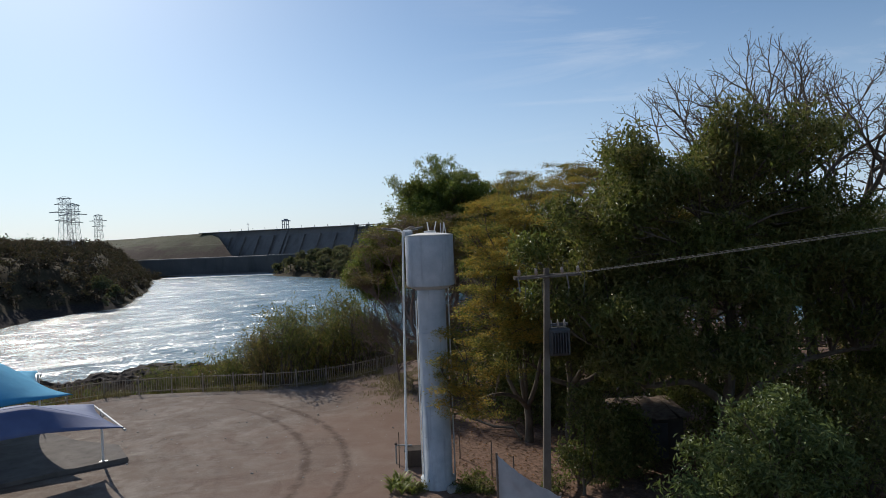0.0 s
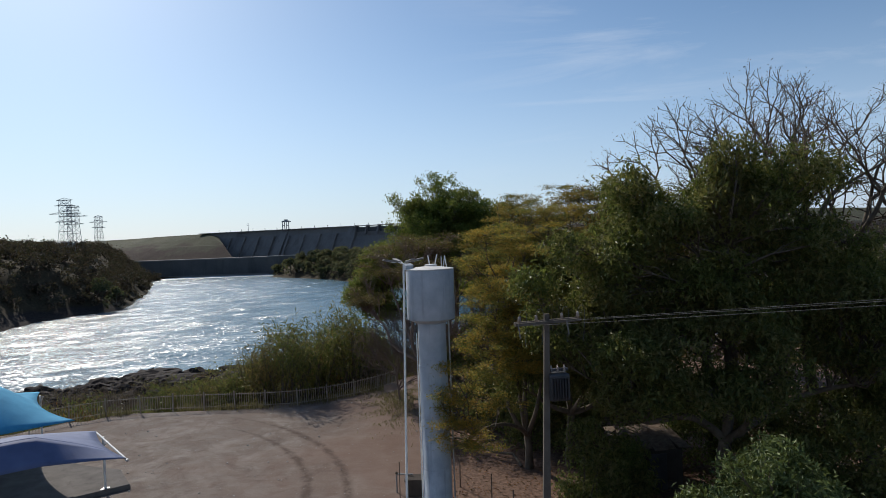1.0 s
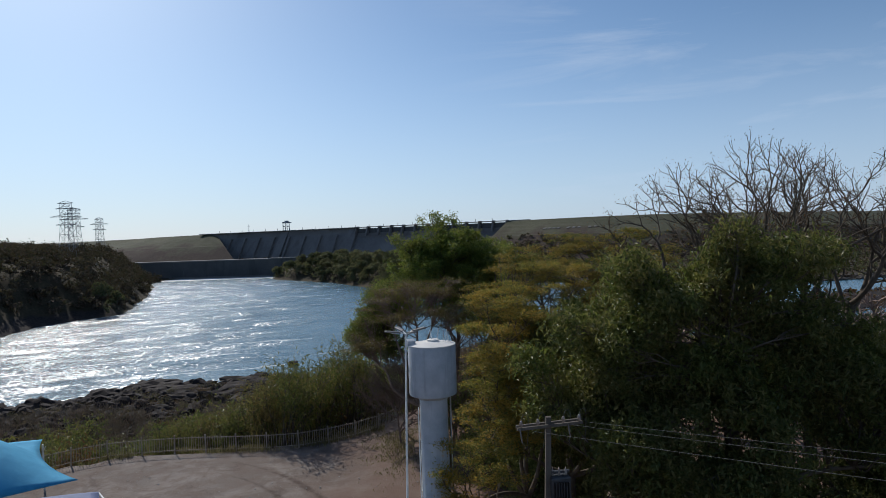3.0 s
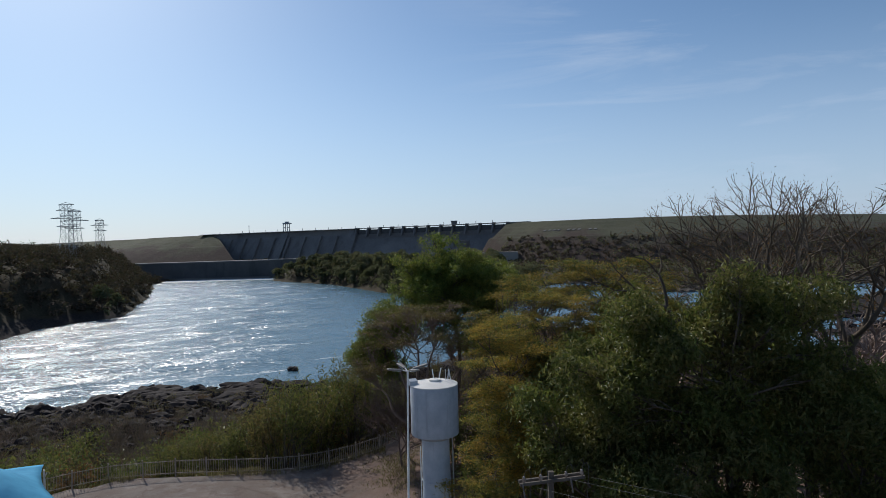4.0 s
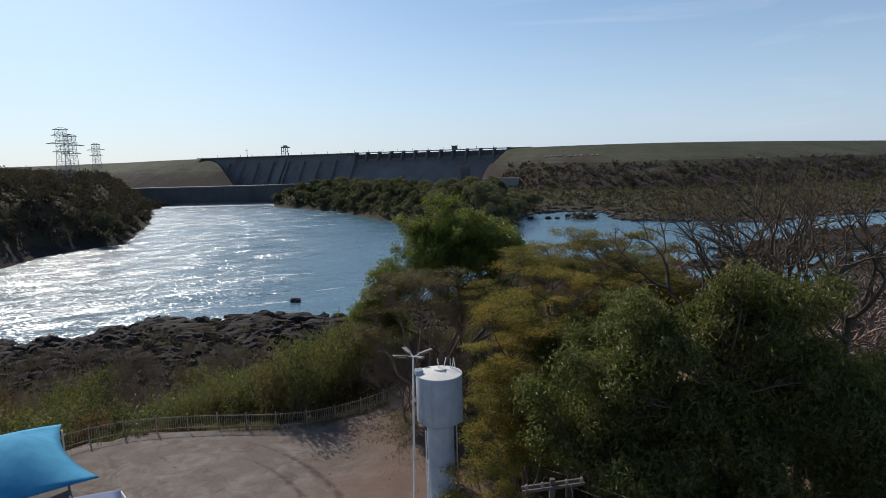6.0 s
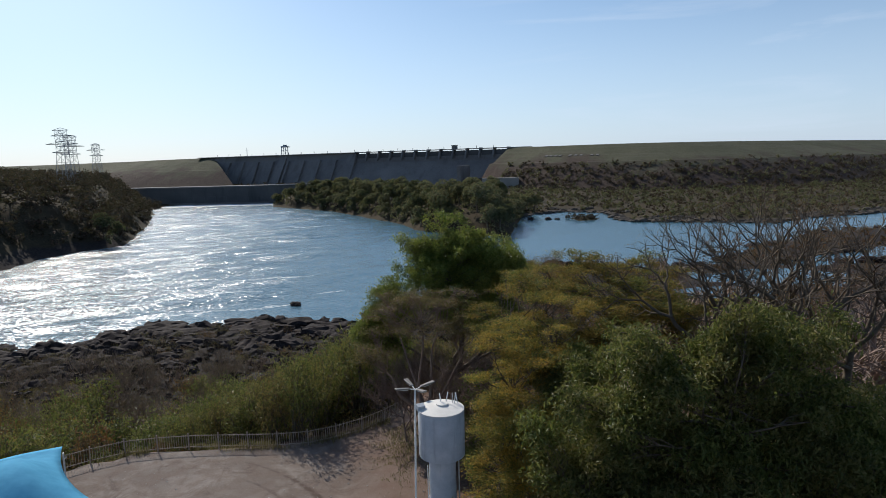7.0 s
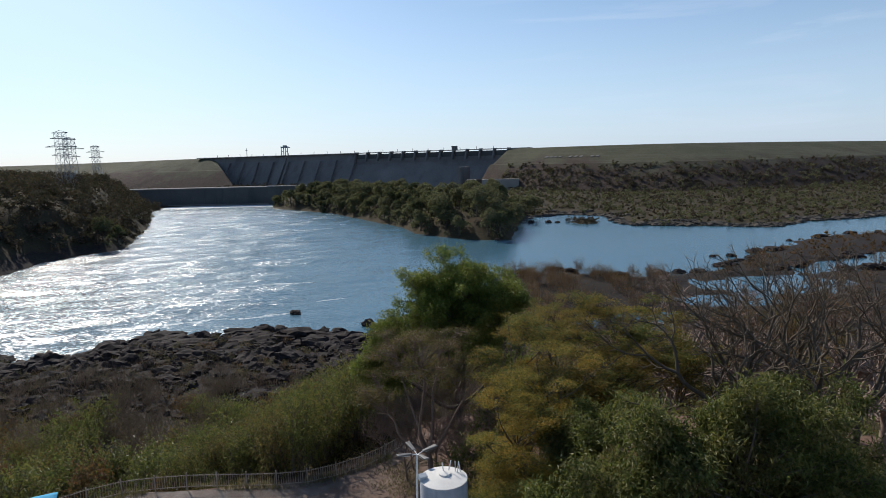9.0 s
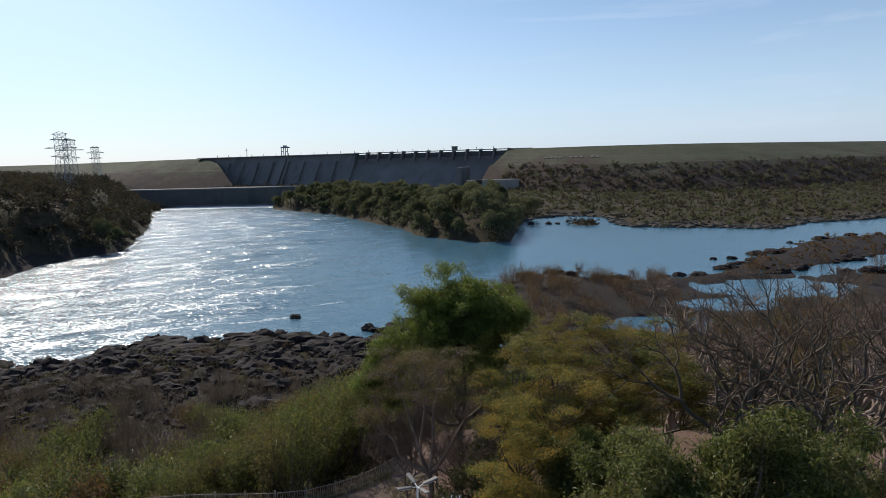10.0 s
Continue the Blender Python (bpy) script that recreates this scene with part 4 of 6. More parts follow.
def far_green():
    rng = np.random.default_rng(11)
    # steep wooded left bank
    x, y, z, d = scatter(rng, 9000, -620, -160, 190, 690, lambda x, y, z, d: (d > np.where(y > 345, 0.5, 6.5)) & (d < 150) & (z > WATER_Z + 0.3))
    pick = rng.permutation(len(x))[:1750]
    r = rng.uniform(3.8, 7.6, len(pick)) * np.where(d[pick] < 6, 0.7, 1)
    thicket("left_bank_woods", "dark dense trees on the steep opposite bank", rng, np.stack([x[pick], y[pick], z[pick] - 0.5, r], 1), "far", (1.7, 1.1), 112, sticks=0.3)
    # wooded point in mid river: brush, then rounded crowns one by one over it
    x, y, z, d = scatter(rng, 6000, -185, 80, 335, 700, lambda x, y, z, d: (d > 1) & (d < 60))
    pick = rng.permutation(len(x))[:420]
    r = rng.uniform(2.6, 5.2, len(pick))
    thicket("point_brush", "low brown-green brush on the wooded river point", rng, np.stack([x[pick], y[pick], z[pick], r], 1), "far_green", (1.3, 0.8), 90, sticks=0.3, squash=0.8)
    crowns = []
    for k in rng.permutation(len(x)):
        big = rng.uniform(4.6, 8.4) * (1.2 if y[k] < 420 else 1.0)
        if d[k] > 2 and all((x[k] - a) ** 2 + (y[k] - b) ** 2 > (0.44 * (big + q)) ** 2 for a, b, _, q in crowns):
            crowns.append((x[k], y[k], z[k], big))
    for k, (cx, cy, cz, q) in enumerate(crowns[:240]):
        far_crown(rng, cx, cy, cz, q, "far_green" if rng.random() < 0.72 else "far_deep")
    # scrub on the flats before the embankment
    x, y, z, d = scatter(rng, 22000, 55, 760, 372, 800, lambda x, y, z, d: (d > 2) & (z < -8))
    pick = rng.permutation(len(x))[:2500]
    r = rng.uniform(1.2, 4.4, len(pick))
    thicket("flats_scrub", "olive and brown scrub on the river flats", rng, np.stack([x[pick], y[pick], z[pick] - 0.4, r], 1), "far_green", (1.5, 1.0), 42)
    pick = rng.permutation(len(x))[:2600]
    r = rng.uniform(1.0, 3.6, len(pick))
    thicket("flats_brush", "brown dry brush on the river flats", rng, np.stack([x[pick], y[pick], z[pick] - 0.4, r], 1), "far", (1.4, 0.9), 42, squash=0.6)
    x, y, z, d = scatter(rng, 5000, -700, -200, 560, 1150, lambda x, y, z, d: (d > 30))
    pick = rng.permutation(len(x))[:500]
    r = rng.uniform(2.5, 5.0, len(pick))
    thicket("left_slope_scrub", "brown dry trees below the left embankment", rng, np.stack([x[pick], y[pick], z[pick] - 0.4, r], 1), "far", (1.5, 1.0), 56)

    # brush on the lower slope of the right embankment
    spots = []
    for _ in range(1900):
        i = rng.integers(2, len(SLOPE_ROWS) - 1)
        a, b = SLOPE_ROWS[i], SLOPE_ROWS[i + 1]
        s, t = rng.random(), rng.random() ** 0.7
        p = (a[4] * (1 - s) + b[4] * s) * (1 - t) + (a[5] * (1 - s) + b[5] * s) * t
        spots.append((p.x, p.y, p.z - 1.8, rng.uniform(3.0, 6.5)))
    thicket("slope_brush", "brown leafless brush on the lower dam slope", rng, spots[::2] + spots[3::4], "far", (1.9, 1.3), 56, squash=0.55)
    thicket("slope_bushes", "olive-green rounded bushes on the lower dam slope", rng, spots[1::4], "far_green", (1.5, 1.0), 84, squash=0.6)
    islet = [(102 + rng.normal(0, 4), 428 + rng.normal(0, 6), WATER_Z + 0.6, rng.uniform(1.0, 2.6)) for _ in range(34)]
    thicket("islet_scrub", "brown and olive scrub on the small islet", rng, islet, "far", (0.9, 0.5), 70)
    x, y, z, d = scatter(rng, 4000, 120, 340, 235, 350, lambda x, y, z, d: (d > 1.5) & (z > WATER_Z + 0.2))
    pick = rng.permutation(len(x))[:330]
    thicket("spit_scrub", "rust-brown scrub on the stony spit", rng, np.stack([x[pick], y[pick], z[pick] - 0.3, rng.uniform(0.8, 2.6, len(pick))], 1), "dry", (0.8, 0.4), 56)


far_green()
# ================= yard =================
TOWER = (-0.06, 23.5)


def build_tower():
    x, y = TOWER
    t = thing("water_tower", "grey-white painted goblet water tower on a round column", "water tower", (x, y, 0))
    part("column", turned([(0.72, -0.3), (0.72, 0.35), (0.60, 0.4), (0.575, 7.95), (0.60, 8.11), (0.0, 8.11)], 40), MAT["tank"], t, smooth_shade=True)
    tank = part("tank", turned([(0.0, 8.05), (0.64, 8.08), (0.69, 8.11), (0.97, 8.24), (0.985, 8.30), (0.985, 10.20), (0.975, 10.24), (0.95, 10.255), (0.0, 10.37)], 64), MAT["tank"], t, smooth_shade=True)
    lid = part("tank_lid", turned([(0.985, 10.25), (0.985, 10.285), (0.5, 10.36), (0.0, 10.40)], 64), MAT["tank_top"], t, "sun-bleached white tank top", smooth_shade=True)
    for ob in (tank, lid):
        ob.modifiers.new("sharp_rims", "EDGE_SPLIT").split_angle = radians(24)
    hatch = part("hatch", turned([(0.25, 10.34), (0.25, 10.45), (0.0, 10.47)], 20), MAT["tank_top"], t)
    hatch.location = (0.05, 0.1, 0)
    part("vent_pipe", rod((0.02, 0.28, 10.32), (-0.05, 0.24, 10.82), 0.025), MAT["white_paint"], t)
    part("vent_pipe", rod((0.2, 0.33, 10.32), (0.32, 0.36, 10.85), 0.025), MAT["white_paint"], t)
    part("vent_pipe", rod((0.5, 0.42, 10.30), (0.5, 0.44, 10.77), 0.02), MAT["steel"], t)
    bm = rod((0.58, 0.38, 10.27), (0.64, 0.40, 10.79), 0.022)
    rod((0.72, 0.42, 10.27), (0.64, 0.40, 10.79), 0.022, bm=bm)
    part("antenna_frame", bm, MAT["white_paint"], t)
    part("float_box", box((0.34, 0.26, 0.22), (-0.86, -0.1, 10.39), (18, 0, 25), 0.02), MAT["tank"], t)
    part("down_pipe", rod((0.70, -0.08, 0.2), (0.70, -0.08, 8.2), 0.03), MAT["steel"], t)
    lad = bmesh.new()
    for s in (-0.18, 0.18):
        rod((-0.64, s + 0.1, 0.5), (-0.64, s + 0.1, 7.6), 0.018, bm=lad)
    for k in range(22):
        rod((-0.64, -0.08, 0.8 + k * 0.31), (-0.64, 0.28, 0.8 + k * 0.31), 0.012, sides=6, bm=lad)
    part("ladder", lad, MAT["white_paint"], t)
    for z in (2.1, 4.2, 6.3):
        part("seam", turned([(0.57, z), (0.60, z + 0.012), (0.60, z + 0.035), (0.57, z + 0.047)], 40), MAT["tank"], t)


def build_street_lamp():
    t = thing("street_lamp", "tall pale steel street lamp with four flat heads", "street lamp", (-1.2, 25.3, 0))
    bm = turned([(0.08, -0.2), (0.08, 0.1), (0.055, 0.12), (0.042, 10.45), (0.0, 10.5)], 14)
    for v in bm.verts:
        v.co.x -= 0.024 * (10.5 - v.co.z)
    part("pole", bm, MAT["white_paint"], t, smooth_shade=True)
    for k in range(4):
        a = radians(28 + 90 * k)
        arm = rod((0, 0, 10.45), (0.3 * math.cos(a), 0.3 * math.sin(a), 10.55), 0.025)
        part("arm", arm, MAT["white_paint"], t)
        bm = bmesh.new()
        box((0.72, 0.24, 0.08), (0, 0, 0), bevel=0.035, bm=bm)
        for v in bm.verts:
            v.co.y *= 1.0 - 0.35 * (v.co.x < 0)
        bm.transform(pose(0.62 * math.cos(a), 0.62 * math.sin(a), 10.6, 0, -9, math.degrees(a)))
        head = part("lamp_head", bm, MAT["lamp_grey"], t)
        lens = box((0.4, 0.18, 0.02), bevel=0.005)
        lens.transform(pose(0.58 * math.cos(a), 0.58 * math.sin(a), 10.553, 0, -9, math.degrees(a)))
        part("lens", lens, MAT["steel"], head)


POLE = (3.45, 16.4)


def build_power_pole():
    x, y = POLE
    t = thing("power_pole", "square concrete power pole with crossarm and transformer", "power pole", (x, y, 0))
    bm = bmesh.new()
    sweep(bm, [[(-w, -d, z), (w, -d, z), (w, d, z), (-w, d, z)] for z, w, d in ((-0.3, 0.125, 0.12), (9.12, 0.075, 0.07))])
    for v in bm.verts:
        v.co.x -= 0.034 * (9.35 - v.co.z)
    part("post", bm, MAT["pole"], t)
    turn = 9.0
    arm = part("crossarm", box((2.05, 0.08, 0.09), (0.02, -0.12, 8.88), (0, -1.5, turn), 0.01), MAT["pole"], t)
    part("crossarm", box((2.05, 0.09, 0.10), (0.02, 0.14, 8.88), (0, -1.5, turn), 0.01), MAT["pole"], t)
    ends = []
    for k, s in enumerate((-0.9, -0.38, 0.42, 0.92)):
        c = Vector((0.02, -0.14, 8.88)) + (pose(0, 0, 0, 0, -1.5, turn) @ Vector((s, 0, 0.06)))
        ends.append(c)
        ins = turned([(0.0, 0), (0.03, 0), (0.03, 0.04), (0.065, 0.05), (0.04, 0.09), (0.06, 0.1), (0.035, 0.14), (0.045, 0.17), (0.0, 0.2)], 12)
        ins.transform(Matrix.Translation(c))
        part("insulator", ins, MAT["porcelain"], t, "brown porcelain insulator", True)
        hook = Tubes(5)
        hook.add([c + Vector((0, 0, 0.18)), c + Vector((0.05, 0, 0.34)), c + Vector((0.16, 0.02, 0.38)), c + Vector((0.22, 0.03, 0.25)), c + Vector((0.2, 0.03, -0.2)), c + Vector((0.15, 0.02, -0.7))], [0.007] * 6)
        part("jumper_wire", hook.mesh("jumper", MAT["wire"]), MAT["wire"], t)
    for s in (-0.95, 0.55):
        c = Vector((0.02, -0.18, 8.9)) + (pose(0, 0, 0, 0, -1.5, turn) @ Vector((s, 0, 0)))
        part("fuse_holder", rod(c, c + Vector((0.06, -0.02, -0.42)), 0.022, 0.018), MAT["lamp_grey"], t)
    # transformer on a bracket
    part("bracket", box((0.75, 0.1, 0.08), (0.22, 0.05, 7.42), (0, 0, turn), 0.01), MAT["dark_metal"], t)
    tr = part("transformer", box((0.62, 0.46, 0.82), (0.27, 0.04, 6.92), (0, 0, turn), 0.06), MAT["dark_metal"], t, "dark grey transformer tank")
    for k in range(7):
        part("cooling_fin", box((0.02, 0.12, 0.62), (0.03 + k * 0.08, -0.24, 6.90), (0, 0, turn)), MAT["dark_metal"], tr)
    for s in (0.07, 0.27, 0.47):
        bush = turned([(0.0, 0), (0.04, 0), (0.03, 0.05), (0.05, 0.07), (0.028, 0.12), (0.04, 0.14), (0.0, 0.26)], 10)
        bush.transform(Matrix.Translation((s, 0.02, 7.33)))
        part("bushing", bush, MAT["porcelain"], tr, smooth_shade=True)
    # line wires running off to the side of the yard
    far = Vector((22.0 - x, -9.6 - y, 13.3))
    for k, c in enumerate((ends[0] + Vector((0.35, -0.3, -0.05)), ends[2] + Vector((0.2, -0.2, -0.02)), ends[3] + Vector((0.25, -0.2, 0.0)))):
        e = far + Vector((0.75 * (k - 1), 0.55 * (k - 1), 0))
        w = Tubes(5)
        u = np.linspace(0, 1, 26)[:, None]
        pts = np.array(c) + (np.array(e) - np.array(c)) * u - np.array([0, 0, 0.12]) * 4 * u * (1 - u)
        w.add(pts, [0.006] * 26)
        part("line_wire", w.mesh("line_wire", MAT["wire"]), MAT["wire"], t, "thin aluminium overhead wire")


def build_fence():
    line = [(-33.4, 33.4), (-31.8, 34.9), (-30.2, 36.4), (-28.6, 37.9), (-26.9, 39.4), (-25.1, 40.8), (-23.1, 41.8), (-20.9, 42.2), (-18.7, 42.4), (-16.5, 42.4), (-14.3, 42.3), (-12.15, 42.3),
            (-9.95, 42.6), (-8.0, 43.5), (-6.2, 44.7), (-4.6, 46.3), (-3.3, 48.1)]
    pts = [Vector((*p, 0)) for p in line]
    n = len(pts) - 1
    f = thing("fence", "low rusty iron picket fence along the yard edge", "fence", (0, 0, 0))
    picket = bmesh.new()
    box((0.028, 0.028, 1.02), (0, 0, 0.62), bm=picket)
    me = bpy.data.meshes.new("picket")
    picket.to_mesh(me)
    picket.free()
    me.materials.append(MAT["fence"])
    post = bpy.data.meshes.new("post")
    pb = box((0.09, 0.09, 1.32), (0, 0, 0.6), bevel=0.01)
    pb.to_mesh(post)
    pb.free()
    post.materials.append(MAT["fence"])
    rng = random.Random(3)
    for k in range(n + 1):
        p, q = pts[k], pts[min(k + 1, n)]
        z = floor_z(p.x, p.y)
        yaw = math.atan2(q.y - p.y, q.x - p.x)
        ob = new("post", post)
        ob.parent = f
        ob.matrix_basis = pose(p.x, p.y, z, rng.uniform(-2, 2), rng.uniform(-2, 2), math.degrees(yaw))
        if k == n:
            break
        z2 = floor_z(q.x, q.y)
        for h in (0.2, 1.05):
            part("rail", box(((q - p).length, 0.03, 0.045), ((p.x + q.x) / 2, (p.y + q.y) / 2, (z + z2) / 2 + h), (0, -math.degrees(math.atan2(z2 - z, (q - p).length)), math.degrees(yaw))), MAT["fence"], f)
        for i in range(1, 13):
            if rng.random() < 0.04:
                continue
            w = p + (q - p) * (i / 13)
            ob = new("picket", me)
            ob.parent = f
            ob.matrix_basis = pose(w.x, w.y, z + (z2 - z) * i / 13, rng.uniform(-2.5, 2.5), rng.uniform(-2, 2), math.degrees(yaw))


def canopy(name, label, corners, mat, heights, sag, posts, far_mat=None):
    """A stretched canvas roof on a steel frame. corners: near right, far right, far left, near left."""
    t = thing(name, label, "canopy", (0, 0, 0), "shade canopies beside the yard")
    c = [Vector(p) for p in corners]
    n, m = 22, 26
    verts, faces = [], []
    for i in range(n + 1):
        u = i / n
        for j in range(m + 1):
            w = j / m
            p = (c[0] * (1 - u) + c[1] * u) * (1 - w) + (c[3] * (1 - u) + c[2] * u) * w
            arch = heights[0] * math.sin(math.pi * min(1.0, u * 1.15)) * min(1, w * 5) + heights[1] * math.sin(math.pi * w * 2.0) * u
            droop = min(1.0, w * 2.2) ** 1.2
            arch -= heights[2] * droop * max(0.0, 1 - u / 0.42) ** 1.3
            pull = sag * 4 * u * (1 - u) * ((1 - w) ** 6)
            d = (c[3] - c[0]).normalized()
            d2 = (c[1] - c[0]).normalized()
            pull2 = sag * 0.6 * 4 * w * (1 - w)
            p = p + d * pull + d2 * (pull2 * (1 - 2 * u) * abs(1 - 2 * u) ** 3) + Vector((0, 0, arch))
            verts.append(p)
    for i in range(n):
        for j in range(m):
            a = i * (m + 1) + j
            faces.append((a, a + 1, a + m + 2, a + m + 1))
    cut = int(n * 0.34) * m if far_mat else 0
    for nm, fs, mt in (("canvas", faces[cut:], mat), ("side_panel", faces[:cut], far_mat)):
        if fs:
            ob = part(nm, mesh_of(nm, [tuple(v) for v in verts], fs, mt, True), mt, t)
            ob.modifiers.new("thickness", "SOLIDIFY").thickness = 0.02
    for a, b in ((c[0], c[1]),) if far_mat else ():
        part("edge_tube", rod(a - Vector((0, 0, 0.05)), b - Vector((0, 0, 0.05)), 0.045), MAT["white_paint"], t)
    for p in posts:
        part("post", rod((p[0], p[1], -0.1), (p[0], p[1], p[2]), 0.06), MAT["white_paint"], t)
        part("brace", rod((p[0], p[1], p[2] - 0.5), (p[0] + 0.7, p[1] - 0.85, p[2] + 0.12), 0.03), MAT["white_paint"], t)
    return t


def tent_canopy(a, b, d):
    """A canvas stretched from a straight front tube over a ridge that rises behind it."""
    t = thing("shade_canopy", "blue canvas shade canopy on white steel posts", "canopy", (0, 0, 0), "shade canopies beside the yard")
    n, m = 32, 30
    verts, faces = [], []
    for i in range(n + 1):
        u = i / n
        tent = u / 0.1875 if u < 0.1875 else 1.0 - 0.95 * ((u - 0.1875) / 0.8125) ** 1.3
        for j in range(m + 1):
            w = j / m
            rise = min(1.0, w / 0.24) ** 0.85 * min(1.0, (1 - w) / 0.2) ** 0.7
            p = a * (1 - u) + b * u + d * w
            p = p + d.normalized() * 0.3 * 4 * u * (1 - u) * (1 - w) ** 6
            verts.append((p.x, p.y, p.z + rise * (0.42 + 0.95 * tent)))
    for i in range(n):
        for j in range(m):
            k = i * (m + 1) + j
            faces.append((k, k + 1, k + m + 2, k + m + 1))
    for name, some in (("canvas", faces[6 * m:]), ("side_panel", faces[:6 * m])):
        ob = part(name, mesh_of(name, verts, some, MAT["pale_canvas"], True), MAT["pale_canvas"], t)
        ob.modifiers.new("thickness", "SOLIDIFY").thickness = 0.02
    drop = Vector((0, 0, 0.05))
    part("edge_tube", rod(a - drop, b - drop, 0.045), MAT["white_paint"], t)
    part("tube_cap", rod(a - drop, a - drop + (a - b).normalized() * 0.16, 0.06), MAT["steel"], t)
    for q in (Vector((-16.05, 28.0, 0)), Vector((-16.05, 28.0, 0)) + d * 0.92):
        part("post", rod((q.x, q.y, -0.1), (q.x, q.y, 2.62), 0.06), MAT["white_paint"], t)
        part("foot_plate", box((0.32, 0.32, 0.03), (q.x, q.y, 0.115)), MAT["steel"], t)
        part("brace", rod((q.x, q.y, 2.15), (q.x + 0.6, q.y - 0.72, 2.6), 0.03), MAT["white_paint"], t)


def build_canopies():
    d = Vector((-0.80, -0.60, 0)) * 13
    tent_canopy(Vector((-13.35, 24.7, 2.6)), Vector((-16.8, 28.8, 2.66)), d)
    a, b = Vector((-18.2, 29.5, 3.05)), Vector((-24.7, 37.2, 2.9))
    canopy("shade_canopy", "bright cyan canvas shade canopy with a raised ridge", (a, b, b + d, a + d), MAT["cyan"], (1.55, 0.3, 0.25), 0.7,
           [(-24.2, 36.4, 2.85), (-19.0 + d.x * 0.9, 30.2 + d.y * 0.9, 3.0), (-24.2 + d.x * 0.9, 36.4 + d.y * 0.9, 2.9)])
    s = thing("paved_slab", "worn grey concrete slab under the shade canopies", "slab", (0, 0, 0), kind="structure")
    bm = bmesh.new()
    sweep(bm, [[(-15.0, 28.3, z), (-19.3, 25.3, z), (-33, 15.5, z), (-40, 26, z), (-27, 37, z), (-19.2, 31.6, z), (-16.6, 30.6, z)] for z in (-0.2, 0.10)])
    part("slab", bm, MAT["plaster2"], s)
    kerb = bmesh.new()
    kx, ky = (-15.0 + 33) , (28.3 - 15.5)
    ln = math.hypot(kx, ky)
    box((ln, 0.16, 0.3), (-24.0, 21.82, 0.08), (0, 0, math.degrees(math.atan2(ky, kx))), 0.02, kerb)
    part("kerb", kerb, MAT["plaster2"], s)


def build_hut():
    x, y = 9.5, 26.4
    h = thing("brick_hut", "small dark rendered hut with a sheet roof under trees", "hut", (x, y, 0))
    for name, size, at in (("wall", (2.6, 0.14, 1.8), (0, -1.1, 0.9)), ("wall", (2.6, 0.14, 1.8), (0, 1.1, 0.9)), ("wall", (0.14, 2.06, 1.8), (-1.23, 0, 0.9)), ("wall", (0.14, 2.06, 1.8), (1.23, 0, 0.9))):
        part(name, box(size, at), MAT["plaster"], h)
    rng = random.Random(12)
    for k in range(6):
        part("roof_sheet", box((0.56, 2.7 + rng.uniform(-0.3, 0.15), 0.03), (-1.3 + 0.52 * k, rng.uniform(-0.1, 0.1), 2.0 + 0.035 * (k % 2)), (6 + rng.uniform(-1.5, 1.5), rng.uniform(-3, 3), rng.uniform(-3, 3)), 0.008), MAT["rust"], h, "weathered rusty roof sheet")
    part("door", box((0.8, 0.05, 1.6), (0.2, -1.19, 0.82), bevel=0.01), MAT["dark_metal"], h, "dark sheet door")


def build_tarp():
    t = thing("tarpaulin_screen", "crumpled grey plastic sheet stretched between posts", "tarpaulin", (2.0, 15.6, 0))
    n, m = 24, 24
    verts, faces = [], []
    for i in range(n + 1):
        for j in range(m + 1):
            u, w = i / n, j / m
            z = (3.95 - 1.25 * u) * (1 - w) + 1.2 * w
            crease = 0.05 * noise.noise((u * 7, w * 5, 1.0)) + 0.03 * noise.noise((u * 17 + w * 9, w * 15, 4.0))
            verts.append((-0.32 + 1.75 * u, -0.2 + crease + 0.35 * w, z + crease * 0.6 - 0.12 * math.sin(math.pi * u) * (1 - w)))
    for i in range(n):
        for j in range(m):
            a = i * (m + 1) + j
            faces.append((a, a + 1, a + m + 2, a + m + 1))
    ob = part("sheet", mesh_of("sheet", verts, faces, MAT["tarp"], True), MAT["tarp"], t)
    part("post", rod((-0.34, -0.15, -0.2), (-0.34, -0.15, 4.0), 0.035), MAT["rust"], t)
    part("post", rod((1.45, -0.1, -0.2), (1.45, -0.1, 2.75), 0.035), MAT["rust"], t)


build_tower()
build_street_lamp()
build_power_pole()
build_fence()
build_canopies()
build_hut()
build_tarp()

# ================= trees round the yard =================
G = "trees beside the yard"
BIG = [(-6.0, 0, 8.2, 2.0, 2.0, 2.4), (-4.4, 0.3, 10.4, 2.1, 2.2, 2.0), (-2.6, 0, 12.2, 2.2, 2.4, 1.8), (0, 0.3, 13.2, 2.4, 2.6, 1.9), (2.2, 0, 13.4, 2.0, 2.4, 1.6), (-1, -2.3, 6.5, 3.4, 2.2, 3.0), (3.0, -2.0, 7.5, 3.2, 2.2, 3.2),
       (0.8, 1, 8.5, 4.0, 2.5, 3.0), (5.2, -0.5, 7.6, 2.2, 2.4, 2.6), (1.2, -0.6, 10.4, 3.6, 2.4, 1.8), (4.2, -0.4, 9.4, 2.0, 2.2, 1.8), (-3.6, -1.0, 6.2, 2.2, 2.0, 2.4), (-1.8, -1.0, 9.6, 2.4, 2.2, 2.0), (-0.4, -1.6, 8.6, 2.0, 1.8, 1.6), (-4.0, 0.2, 8.6, 1.6, 1.6, 1.7)]
